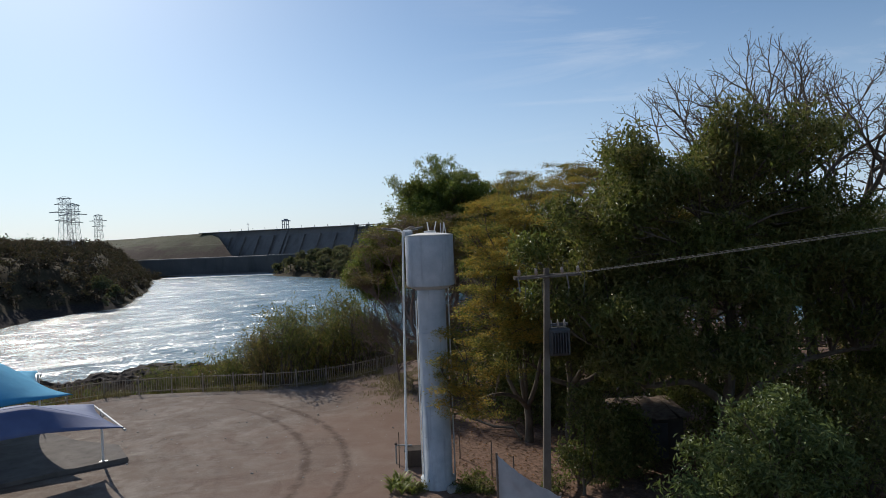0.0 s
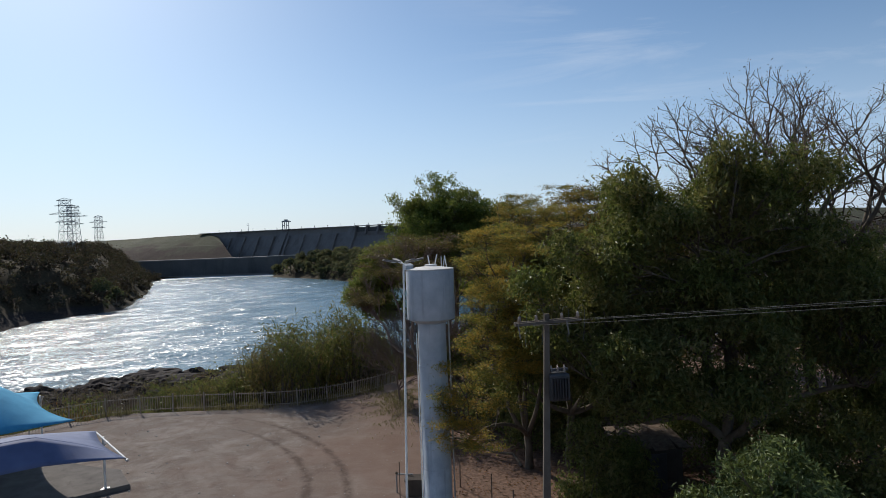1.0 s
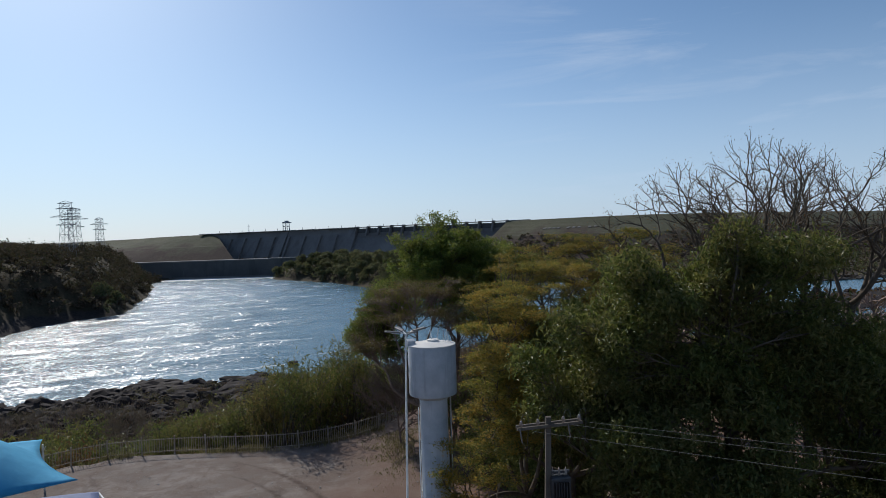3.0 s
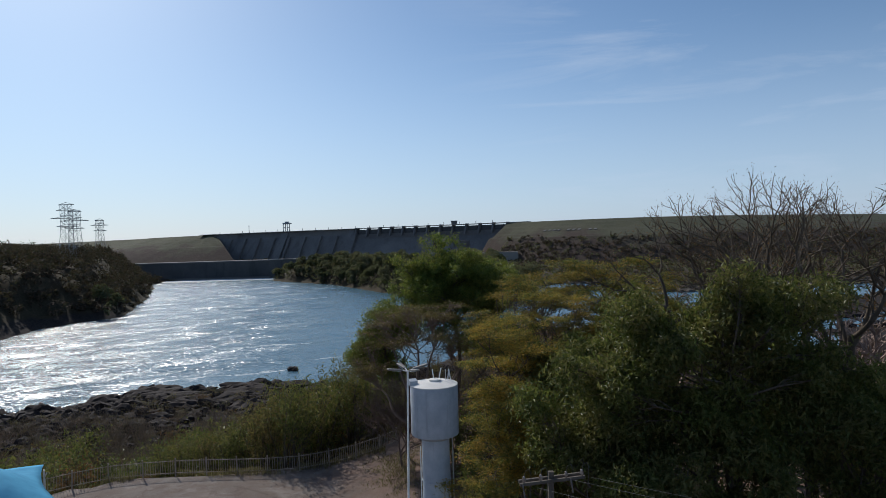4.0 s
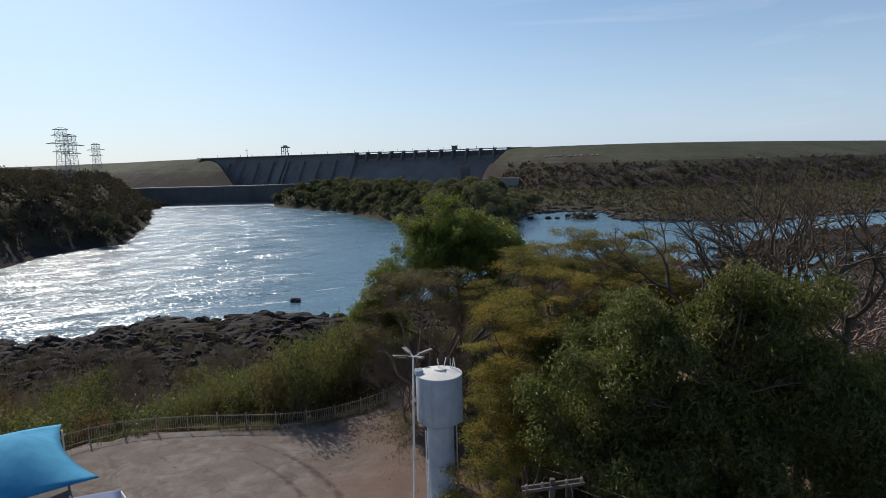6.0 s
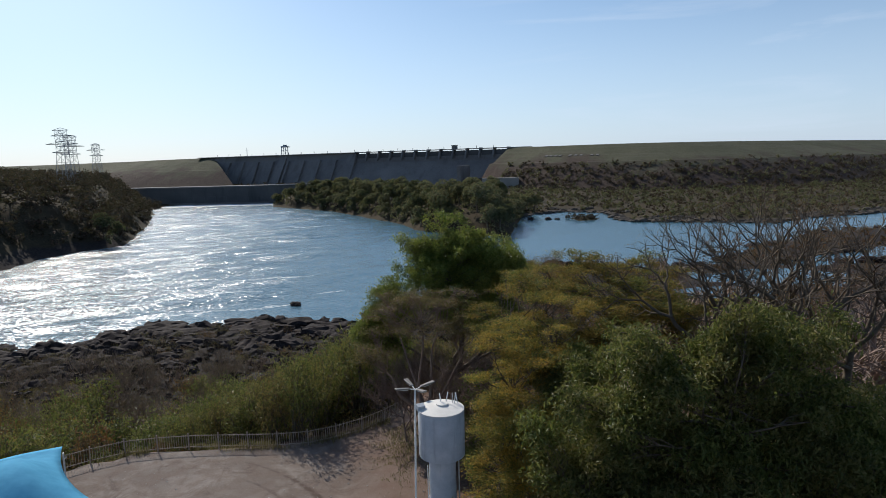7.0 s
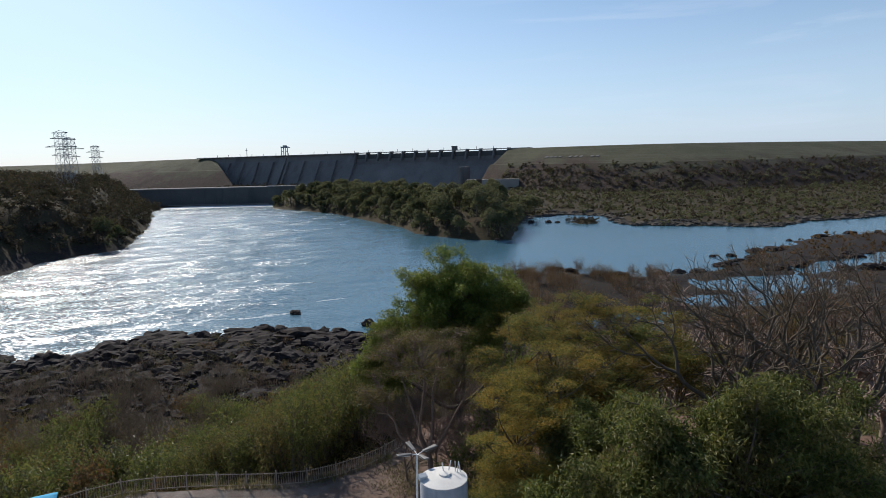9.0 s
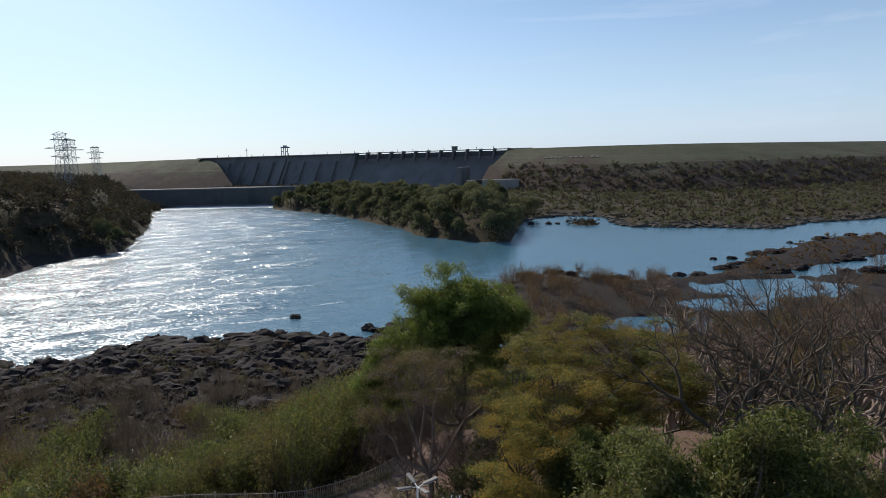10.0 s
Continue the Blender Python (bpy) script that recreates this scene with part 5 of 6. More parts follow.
tree("mango_tree", "tall dense dark green broadleaf tree at the yard", "tree", 11.5, 22.5, pads(1, BIG, 13, (0.4, 1.05), 0.75, (0.3, 1.15)),
     "mango", 128000, (0.27, 0.085), 21, 0.3, 0.3, 13, (0.26, 0.26, 0.21), hang=0.3, group=G, tilt=0.42)
MID = [(-0.5, 0, 8.0, 2.4, 2.4, 2.6), (0.6, 0.5, 10.2, 2.0, 2.2, 2.0), (-1.2, -1.2, 5.5, 2.4, 2.2, 2.4), (1.8, -1.5, 5.5, 2.4, 2.2, 2.4)]
tree("mango_tree", "broad dark green leafy tree behind the power pole", "tree", 6.6, 28.5, pads(2, MID, 13, (0.5, 1.1), 0.8, (0.25, 1.05)),
     "mango", 40000, (0.25, 0.08), 22, 0.24, 0.3, 12, (0.24, 0.24, 0.20), hang=0.3, group=G, tilt=0.42)
SIDE = [(-1.5, 0, 8.8, 2.8, 3.0, 2.8), (2, 1, 7.6, 3.4, 3, 3.2), (0, -1.5, 4.2, 4.2, 3, 3.0), (4.5, -1, 5.0, 3.4, 3, 3.2)]
tree("mango_tree", "dense dark broadleaf tree at the yard edge", "tree", 19.0, 25.0, pads(3, SIDE, 15, (0.6, 1.3), 0.8, (0.25, 1.05)),
     "mango", 52000, (0.26, 0.08), 23, 0.3, 0.3, 13, (0.26, 0.26, 0.21), hang=0.3, group=G, tilt=0.42)
HANG = [(-3.8, -6.2, 6.4, 0.6, 0.35, 0.28), (-4.2, -6.4, 5.6, 0.5, 0.3, 0.28), (-3.4, -6.2, 5.4, 0.8, 0.4, 0.28), (-4.1, -6.4, 4.5, 0.6, 0.35, 0.28), (-3.3, -6.2, 4.5, 0.8, 0.4, 0.28), (-3.9, -6.4, 3.7, 0.6, 0.35, 0.28), (-3.2, -6.2, 3.4, 0.7, 0.4, 0.28), (-2.2, -3.8, 6.8, 1.2, 1.0, 0.35), (-3.0, -4.6, 5.7, 1.0, 0.8, 0.35), (-3.5, -5.8, 4.9, 0.8, 0.6, 0.3), (-3.2, -5.9, 4.0, 0.9, 0.6, 0.3), (-2.6, -5.5, 3.2, 0.7, 0.6, 0.35), (-1.6, -4.6, 4.6, 1.1, 0.8, 0.3), (-1.9, -4.2, 5.8, 1.2, 0.9, 0.3), (-0.4, -3.6, 6.2, 1.2, 1.0, 0.3)]
tree("amber_tree", "feathery yellow-amber tree leaning by the water tower", "tree", 4.4, 28.5,
     pads(4, [(-1.5, -1.5, 8.4, 2.4, 2.2, 2.2), (-0.2, 0.5, 9.8, 2.4, 2.4, 2.2), (1.5, 3, 11.2, 2.8, 2.8, 2.2), (-0.6, -2.0, 6.8, 2.0, 1.8, 1.8), (0.8, -1.4, 8.8, 2.0, 1.8, 1.8)], 15, (0.45, 1.15), 0.34, (0.3, 1.1), -0.6) + HANG,
     "amber", 84000, (0.15, 0.042), 24, 0.2, 0.28, 9, (0.24, 0.24, 0.07), 0.6, 0.1, group=G, tilt=0.4)
tree("amber_tree", "wide feathery olive-yellow tree behind the yard", "tree", 8.0, 36.0,
     pads(5, [(-4, -1.5, 10.8, 2.6, 2.8, 2.2), (-1.5, 0, 12.7, 3.0, 3.0, 2.2), (1.5, 0, 13.2, 3.0, 3.2, 2.2), (4.5, 0, 13.1, 3.2, 3.2, 2.0), (6.5, -0.5, 11.8, 2.6, 2.6, 2.0), (1.5, -4.0, 11.4, 2.6, 2.2, 1.8), (-1, 3.5, 12.2, 3.0, 3, 2.2), (3, -3.0, 11.0, 3, 2.6, 2.4), (7, -1, 10.5, 2.8, 2.6, 2.4), (-1.8, -3.0, 9.6, 2.4, 2.2, 2.0)], 13, (0.6, 1.4), 0.34, (0.3, 1.1), -0.6),
     "olive_gold", 98000, (0.17, 0.05), 25, 0.26, 0.3, 9, (0.27, 0.27, 0.08), 0.6, 0.1, group=G, tilt=0.4)
DOME = [(0.8, 0, 11.8, 2.2, 2.2, 1.7), (-0.8, 0.2, 12.4, 2.0, 2.0, 1.5), (-6.0, -0.5, 9.0, 1.3, 1.4, 1.5), (-6.9, -1.0, 7.2, 1.2, 1.4, 1.5), (4.4, 0.4, 12.2, 1.6, 1.8, 1.5), (2.4, 0, 13.4, 2.4, 2.6, 1.9), (-1.6, 0, 13.2, 2.2, 2.6, 1.8), (0.2, 0, 14.7, 2.4, 2.8, 2.0), (-2.6, 0.3, 13.6, 1.8, 2.0, 1.5), (-2.4, -0.5, 11.8, 2.6, 2.8, 2.2), (2.8, 0, 11.8, 2.6, 2.8, 2.2), (0, -1.5, 10.2, 3.8, 2.8, 2.8), (-4.6, 0, 9.6, 1.6, 1.8, 2.0), (-5.6, 0.5, 6.5, 1.5, 1.8, 2.4), (3.5, -0.5, 8.0, 2.8, 2.4, 2.6)]
tree("green_tree", "bright green rounded tree beyond the water tower", "tree", 1.6, 47.5, [(a, b, c, 0.62 * d, 0.62 * e, 0.62 * f) for a, b, c, d, e, f in DOME] + pads(6, DOME, 14, (0.45, 1.05), 0.75, (0.4, 1.15)),
     "fresh", 112000, (0.25, 0.09), 26, 0.3, 0.32, 12, (0.22, 0.22, 0.18), hang=0.2, group=G, tilt=0.45)
tree("umbrella_tree", "half-bare grey-brown tree with a flat sparse crown", "tree", -1.0, 40.5,
     pads(7, [(-1.8, 0, 9.8, 2.8, 2.4, 1.2), (1.0, 0.5, 11.2, 2.8, 2.4, 1.2), (-1, 2, 11.0, 2.8, 2.4, 1.2), (2.0, -1, 9.4, 2.2, 2, 1.2), (-3.4, -0.5, 7.8, 1.8, 1.8, 1.5)], 11, (0.5, 1.1), 0.24, (0.3, 1.0), -0.4),
     "olive", 13000, (0.18, 0.055), 27, 0.22, 0.22, 16, (0.34, 0.34, 0.08), 0.7, 0.1, 10, "grey_bark", group=G, tilt=0.35)
tree("round_bush", "pale green leafy small tree with sunlit top", "bush", 7.95, 13.2,
     pads(28, [(-0.1, 0, 5.5, 1.0, 1.1, 1.1), (-1.0, -0.2, 4.2, 1.15, 1.2, 1.2), (0.2, -0.2, 4.4, 0.9, 1.0, 1.0), (1.5, 0.2, 4.7, 0.8, 0.8, 0.9), (-0.9, -0.4, 2.8, 1.2, 1.2, 1.3), (0.9, -0.2, 3.2, 1.0, 1.0, 1.2)], 9, (0.22, 0.5), 0.8, (0.4, 1.1)),
     "light", 15000, (0.19, 0.07), 28, 0.11, 0.25, 9, (0.15, 0.15, 0.13), hang=0.1, group=G)
tree("yard_bush", "dark green leafy bush under the trees", "bush", 5.6, 22.0,
     [(0, 0, 3.5, 0.5, 0.5, 0.8), (0.7, 0.2, 2.5, 0.6, 0.5, 0.6), (-0.5, 0, 1.8, 0.4, 0.4, 0.5), (0.3, 0.3, 1.2, 0.6, 0.5, 0.5), (1.3, 0.4, 1.4, 0.5, 0.5, 0.6)],
     "mango", 4200, (0.22, 0.08), 29, 0.08, 0.2, 50, (0.25, 0.25, 0.22), hang=0.5, group=G)
for k, (x, y, fork, limb, lx) in enumerate(((13.6, 28.5, 11.0, 2.9, 0.0), (15.4, 29.5, 11.2, 3.3, 0.2), (17.8, 28.0, 11.2, 3.4, 0.5), (20.6, 29.0, 10.8, 3.5, 0.6), (23.5, 28.5, 10.2, 3.4, 0.8), (18.6, 31.5, 11.4, 3.0, 0.2))):
    spreading_bare_tree(x, y, fork + 0.1, limb, 40 + k, (lx, 0.2))
for k, (x, y, h) in enumerate(((2.6, 39.8, 10.0), (4.6, 41.5, 10.5), (1.4, 42.5, 10.5), (-2.6, 42.6, 8.0), (6.4, 42.0, 11.0), (-2.0, 44.4, 9.0), (-0.4, 44.2, 10.0), (5.2, 38.6, 9.5), (0.8, 40.2, 9.5))):
    bare_tree("bare_sapling", "slender leafless brown sapling with dense twigs", x, y, h, 140 + k, 0.5, levels=5, trunk=0.09, split=4, taper=0.6, group="leafless saplings behind the tower")
# dark lower growth behind the yard's clearing
for k, (x, y, h, r) in enumerate(((7.7, 24.0, 2.8, 0.7), (4.4, 35.0, 5.0, 2.0), (7.4, 34.5, 5.5, 2.2), (3.0, 39.0, 6.5, 2.4), (10.5, 31.0, 5.0, 2.2), (14.0, 28.0, 4.5, 2.4), (17.5, 25.5, 4.0, 2.4), (6.2, 31.5, 3.8, 1.6), (12.5, 20.5, 3.6, 1.8), (15.5, 20.0, 4.4, 2.2))):
    tree("understorey_tree", "dark leafy small tree filling the shade", "tree", x, y,
         [(0, 0, h * 0.72, r, r * 0.9, h * 0.3), (r * 0.5, -0.3, h * 0.42, r * 0.9, r * 0.8, h * 0.3), (-r * 0.6, 0.2, h * 0.36, r * 0.9, r * 0.8, h * 0.28)],
         "mango", 8000, (0.24, 0.085), 400 + k, 0.10, 0.25, 45, (0.32, 0.32, 0.28), hang=0.4, group="small trees in the shade")

# ================= river bank =================


def rock_mesh(seed, flat=0.6):
    rng = np.random.default_rng(seed)
    bm = bmesh.new()
    bmesh.ops.create_icosphere(bm, subdivisions=3, radius=1.0)
    off = Vector(rng.uniform(-20, 20, 3))
    for v in bm.verts:
        n = v.co.normalized()
        d = 1 + 0.45 * noise.noise(n * 1.4 + off) + 0.34 * noise.noise(n * 3.3 + off) + 0.30 * abs(noise.noise(n * 6 + off)) + 0.16 * noise.noise(n * 13 + off)
        v.co = n * d
        v.co.z = math.floor(v.co.z * 5) / 5 * 0.35 + v.co.z * 0.65
        v.co.z *= flat
    me = bpy.data.meshes.new("rock")
    bm.to_mesh(me)
    bm.free()
    me.materials.append(MAT["basalt"])
    return me


def build_rocks():
    rng = np.random.default_rng(71)
    kinds = [rock_mesh(100 + k, 0.5 + 0.06 * k) for k in range(7)]
    x, y = rng.uniform(-125, 6, 9000), rng.uniform(78, 176, 9000)
    z, dirt, rock = land(x, y)
    d = shore_distance(x, y, RIVER)
    ok = (d > -1.5) & (d < 66) & (rng.random(9000) < np.clip(1.15 - d / 70, 0.12, 1))
    x, y, z, d = x[ok], y[ok], z[ok], d[ok]
    size = rng.uniform(0.3, 1.25, len(x)) * np.where(rng.random(len(x)) < 0.10, 2.3, 1.0)
    order = np.argsort(-size)
    big = order[:165]
    for i in big:
        ob = new("rock", kinds[i % 7])
        ob.matrix_basis = pose(x[i], y[i], z[i] - 0.12 * size[i], rng.normal(0, 8), rng.normal(0, 8), rng.uniform(0, 360)) @ Matrix.Diagonal((size[i] * 1.35, size[i], size[i] * 0.95, 1))
        tagged(ob, "dark weathered basalt boulder on the river shore", "rock", "basalt boulders on the shore")
    small = order[165:2600]
    rough_v, rough_f, n = [], [], 0
    src = bpy.data.meshes.new("pebble")
    bm = bmesh.new()
    bmesh.ops.create_icosphere(bm, subdivisions=2, radius=1.0)
    base = np.array([v.co[:] for v in bm.verts])
    tri = np.array([[v.index for v in f.verts] for f in bm.faces])
    bm.free()
    bpy.data.meshes.remove(src)
    for i in small:
        b = base * rng.uniform(0.55, 1.3, (len(base), 1)) * [size[i] * 0.8, size[i] * 0.65, size[i] * 0.5]
        a = rng.uniform(0, 6.28)
        b = np.stack([b[:, 0] * math.cos(a) - b[:, 1] * math.sin(a), b[:, 0] * math.sin(a) + b[:, 1] * math.cos(a), b[:, 2]], 1) + [x[i], y[i], z[i] + 0.1 * size[i]]
        rough_v.append(b)
        rough_f.append(tri + n)
        n += len(b)
    me = mesh_of("rubble", np.concatenate(rough_v), np.concatenate(rough_f), MAT["basalt"])
    tagged(new("rubble", me), "broken dark basalt rubble covering the shore", "rock", kind="stuff")
    # low rocks of the right-hand spit and of the stones standing in the river
    x, y = rng.uniform(24, 330, 12000), rng.uniform(215, 345, 12000)
    z, dirt, rock = land(x, y)
    d = np.minimum(shore_distance(x, y, RIVER), shore_distance(x, y, INLET))
    ok = np.where((d > -2) & (d < 7))[0][:420]
    for k, i in enumerate(ok[:120]):
        s = rng.uniform(0.8, 3.0)
        ob = new("rock", kinds[k % 7])
        ob.matrix_basis = pose(x[i], y[i], max(z[i], WATER_Z) + 0.05, rng.normal(0, 6), rng.normal(0, 6), rng.uniform(0, 360)) @ Matrix.Diagonal((s * 1.5, s * 1.1, s * 0.8, 1))
        tagged(ob, "low dark rock on the stony river spit", "rock", "rocks along the spit")
    for k, (x0, y0, sx, sy, sz, turn) in enumerate(((-72, 157, 6.5, 4.0, 3.6, 10), (-66, 153, 5, 3.5, 2.2, -20), (-80, 149, 4, 3, 2.0, 30), (-50, 162, 5, 3, 1.8, 5), (-36, 157, 6, 3.4, 2.2, -12), (-27, 154, 4, 3, 2.0, 0),
                                                     (-60, 150, 7, 4, 1.8, 15), (-92, 140, 6, 3, 1.6, -5), (-44, 150, 6, 4, 1.8, 25), (-30, 146, 5, 3, 1.8, -30), (-20, 150, 4, 3, 2.2, 60))):
        ob = new("rock_ledge", kinds[(k * 3) % 7])
        ob.matrix_basis = pose(x0, y0, max(floor_z(x0, y0), WATER_Z) + 0.2, 0, 0, turn) @ Matrix.Diagonal((sx, sy, sz, 1))
        tagged(ob, "large dark basalt ledge at the water edge", "rock", "basalt ledges on the shore")
    fx, fy = rng.uniform(60, 420, 16000), rng.uniform(365, 500, 16000)
    fd = shore_distance(fx, fy, RIVER)
    fz = land(fx, fy)[0]
    far_ok = np.where((fd > -1.0) & (fd < np.where(lump(fx, fy, 40, 12) > 0, 13, 4)))[0][:700]
    vv, ff, n = [], [], 0
    for i in far_ok:
        s = rng.uniform(0.7, 2.6)
        b = base * rng.uniform(0.55, 1.3, (len(base), 1)) * [s * 1.6, s * 1.2, s * 0.6] + [fx[i], fy[i], max(fz[i], WATER_Z) + 0.1]
        vv.append(b)
        ff.append(tri + n)
        n += len(b)
    tagged(new("far_rocks", mesh_of("far_rocks", np.concatenate(vv), np.concatenate(ff), MAT["stone"])), "grey-brown rocks along the far shore", "rock", kind="stuff")
    for x0, y0, s in ((-42.4, 184, 1.5), (-19, 168, 1.6), (-17.5, 166, 1.2), (128, 268, 1.6), (120, 268, 1.2), (78, 432, 2.2), (84, 430, 1.6), (66, 432, 2.0)):
        ob = new("rock", kinds[int(abs(x0)) % 7])
        ob.matrix_basis = pose(x0, y0, WATER_Z + 0.1, 0, 0, x0 * 31) @ Matrix.Diagonal((s * 1.2, s, s * 1.1, 1))
        tagged(ob, "dark wet rock standing in the river", "rock", "rocks in the river")


def shrub_kind(leaf_mat, seed, r, h, leaves, leaf, stems=9, bark="bark", spread=0.22, hang=0.0, flat=0.0, name="shrub", label="", group=""):
    """One shrub: several stems from the ground with leaves along their upper parts. Built far below, then copied."""
    rng = np.random.default_rng(seed)
    root = thing(name, label, "shrub", (0, 0, 0), group)
    wood, cents = Tubes(3), []
    for k in range(stems):
        a = rng.uniform(0, 6.28)
        rr = r * rng.uniform(0.2, 1.0)
        tip = np.array([math.cos(a) * rr, math.sin(a) * rr, h * rng.uniform(0.6, 1.05)])
        path = bend(rng, np.array([math.cos(a), math.sin(a), 0]) * 0.15 * r - [0, 0, 0.3], tip, 0.08, 7)
        wood.add(path[[0, 2, 4, 6]], np.linspace(0.05, 0.012, 4) * (0.6 + 0.12 * h))
        for j in range(3):
            q = path[rng.integers(3, 6)]
            t2 = q + rng.normal(0, 0.25, 3) * r + [0, 0, 0.2 * h]
            wood.add(bend(rng, q, t2, 0.08, 3), np.linspace(0.018, 0.006, 3))
            c = q + (t2 - q) * rng.uniform(0.2, 1.1, (leaves // stems // 4, 1))
            cents.append(c + rng.normal(0, spread, c.shape) * [1, 1, 0.8])
        c = path[2] + (tip - path[2]) * rng.uniform(0, 1.08, (leaves // stems // 4, 1))
        cents.append(c + rng.normal(0, spread, c.shape) * [1, 1, 0.8])
    part("stem_work", wood.mesh("stem_work", MAT[bark]), MAT[bark], root)
    v, f = leaf_quads(rng, np.concatenate(cents), leaf[0], leaf[1], flat, hang)
    part("foliage", mesh_of("foliage", v, f, MAT[leaf_mat]), MAT[leaf_mat], root)
    return root


def plant(kinds, rng, places, lo, hi, size=None):
    """Copies of the kinds at places x, y, z; the kinds themselves take the first places."""
    for k, (x, y, z) in enumerate(places):
        s = rng.uniform(lo, hi) * (size(x, y) if size else 1)
        m = pose(x, y, z - 0.1, rng.normal(0, 3), rng.normal(0, 3), rng.uniform(0, 360))
        ob = kinds[k] if k < len(kinds) else copy_thing(kinds[k % len(kinds)], m)
        ob.matrix_basis = m @ Matrix.Diagonal((s, s, s * rng.uniform(0.85, 1.15), 1))


def spread_places(rng, n, x0, x1, y0, y1, keep, gap):
    """Up to n places on dry land, at least gap apart, where keep(x, y, distance from yard, distance from river) holds."""
    x, y = rng.uniform(x0, x1, n * 14), rng.uniform(y0, y1, n * 14)
    z = land(x, y)[0]
    ok = keep(x, y, shore_distance(x, y, YARD), shore_distance(x, y, RIVER)) & (z > WATER_Z + 0.3)
    got = []
    for a, b, c in zip(x[ok], y[ok], z[ok]):
        if all((a - p) ** 2 + (b - q) ** 2 > gap * gap for p, q, _ in got):
            got.append((a, b, c))
            if len(got) == n:
                break
    return got


def build_bank_green():
    rng = np.random.default_rng(5)
    # feathery green willow-like shrubs past the fence
    kinds = [shrub_kind(("reed", "olive", "mango", "reed")[k], 200 + k, 1.9, 4.6, 2300, (0.36, 0.065), 18, "bark", 0.42, 0.15, name="willow_shrub", label=("tall feathery green shrub past the fence", "tall feathery olive-brown shrub past the fence", "tall dark green shrub past the fence", "tall feathery green shrub past the fence")[k], group="willow shrubs past the fence") for k in range(4)]
    pl = spread_places(rng, 56, -26, -3, 46, 92, lambda x, y, yd, sd: (yd > 2.0) & (x > -23 + (y - 47) * 0.12) & (x < -5.5 + (y - 47) * 0.03), 1.9)
    pl = [(-11.4, 45.2, floor_z(-11.4, 45.2)), (-13.6, 46.4, floor_z(-13.6, 46.4))] + pl
    plant(kinds, rng, pl, 0.85, 1.2, lambda x, y: 0.98 + 0.36 * min(max((x + 20 - (y - 47) * 0.1) / 15, 0), 1))
    # mixed green bushes along the left of the fence
    kinds = [shrub_kind(m, 220 + k, 1.7, 2.6, 1000, (0.27, 0.095), 13, "bark", 0.36, 0.2, name="leafy_shrub", label=l, group="shrubs along the fence")
             for k, (m, l) in enumerate((("olive", "olive-green leafy shrub on the bank"), ("mango", "dark green leafy shrub on the bank"), ("mango", "dark green leafy shrub on the bank"), ("reed", "light green leafy shrub on the bank"), ("mango", "dark green leafy shrub on the bank"), ("dry", "brown dry leafy shrub on the bank")))]
    pl = spread_places(rng, 190, -75, -10, 44, 90, lambda x, y, yd, sd: (yd > 3.5) & (rng.random(len(x)) < 1.4 - yd / 40) & (lump(x, y, 7, 77) > -0.5), 2.1)
    plant(kinds, rng, pl, 0.7, 1.4, lambda x, y: 0.72 if y < 52 and x > -34 else 1.3)
    # grey-brown, nearly leafless shrubs before the rocks
    kinds = [shrub_kind("grey_dry", 240 + k, 1.7, 2.2, 420, (0.17, 0.065), 14, "grey_bark", 0.3, 0.1, name="dry_shrub", label="grey-brown half-bare dry shrub on the bank", group="dry shrubs on the bank") for k in range(4)]
    pl = spread_places(rng, 190, -115, 14, 52, 128, lambda x, y, yd, sd: (sd > 20) & (yd > np.where(x > -6, 2, 24)) & (lump(x, y, 9, 55) > -0.2), 2.2)
    pl += spread_places(rng, 90, -75, -14, 74, 112, lambda x, y, yd, sd: (sd > 24) & (yd > 20), 1.7)
    plant(kinds, rng, pl, 0.8, 1.8)
    tufts = [shrub_kind(m, 250 + k, 0.9, 0.9, 220, (0.16, 0.05), 9, "grey_bark", 0.2, -0.1, name="rock_tuft", label=l, group="tufts among the rocks") for k, (m, l) in enumerate((("straw", "straw-coloured dry tuft among the rocks"), ("dry", "rusty dry tuft among the rocks"), ("olive", "olive green tuft among the rocks")))]
    plant(tufts, rng, spread_places(rng, 260, -110, 4, 88, 156, lambda x, y, yd, sd: (sd > 2) & (sd < 46), 1.9), 0.7, 1.9)
    # brown scrub and leafless trees on the right-hand bank
    kinds = [shrub_kind("dry", 260 + k, 2.4, 3.2, 500, (0.30, 0.12), 12, "grey_bark", 0.45, 0.1, name="brown_scrub", label="rust-brown dry scrub on the low bank", group="brown scrub on the low bank") for k in range(3)]
    pl = spread_places(rng, 190, 0, 185, 60, 250, lambda x, y, yd, sd: (sd > 3) & (yd > 10) & (x > (y - 130) * 0.15), 3.8)
    pl += spread_places(rng, 130, -4, 75, 90, 236, lambda x, y, yd, sd: (sd > 3) & (x > (y - 150) * 0.2 - 8), 2.8)
    plant(kinds, rng, pl, 0.8, 1.7)
    kinds = [shrub_kind("olive", 270 + k, 2.4, 4.0, 1500, (0.31, 0.12), 14, "bark", 0.45, 0.1, name="olive_shrub", label="olive-green tall shrub among bare trees", group="olive shrubs on the low bank") for k in range(3)]
    pl = spread_places(rng, 80, -2, 90, 54, 150, lambda x, y, yd, sd: (sd > 8) & (yd > 2), 4.2)
    plant(kinds, rng, pl, 0.8, 1.6)
    kinds = [bare_tree("leafless_tree", "leafless grey tree with forking limbs on the bank", 0, 0, 10 + k, 300 + k, 0.75, "grey_bark", levels=4, trunk=0.26, split=4, z=0, taper=0.66, group="leafless trees on the low bank") for k in range(4)]
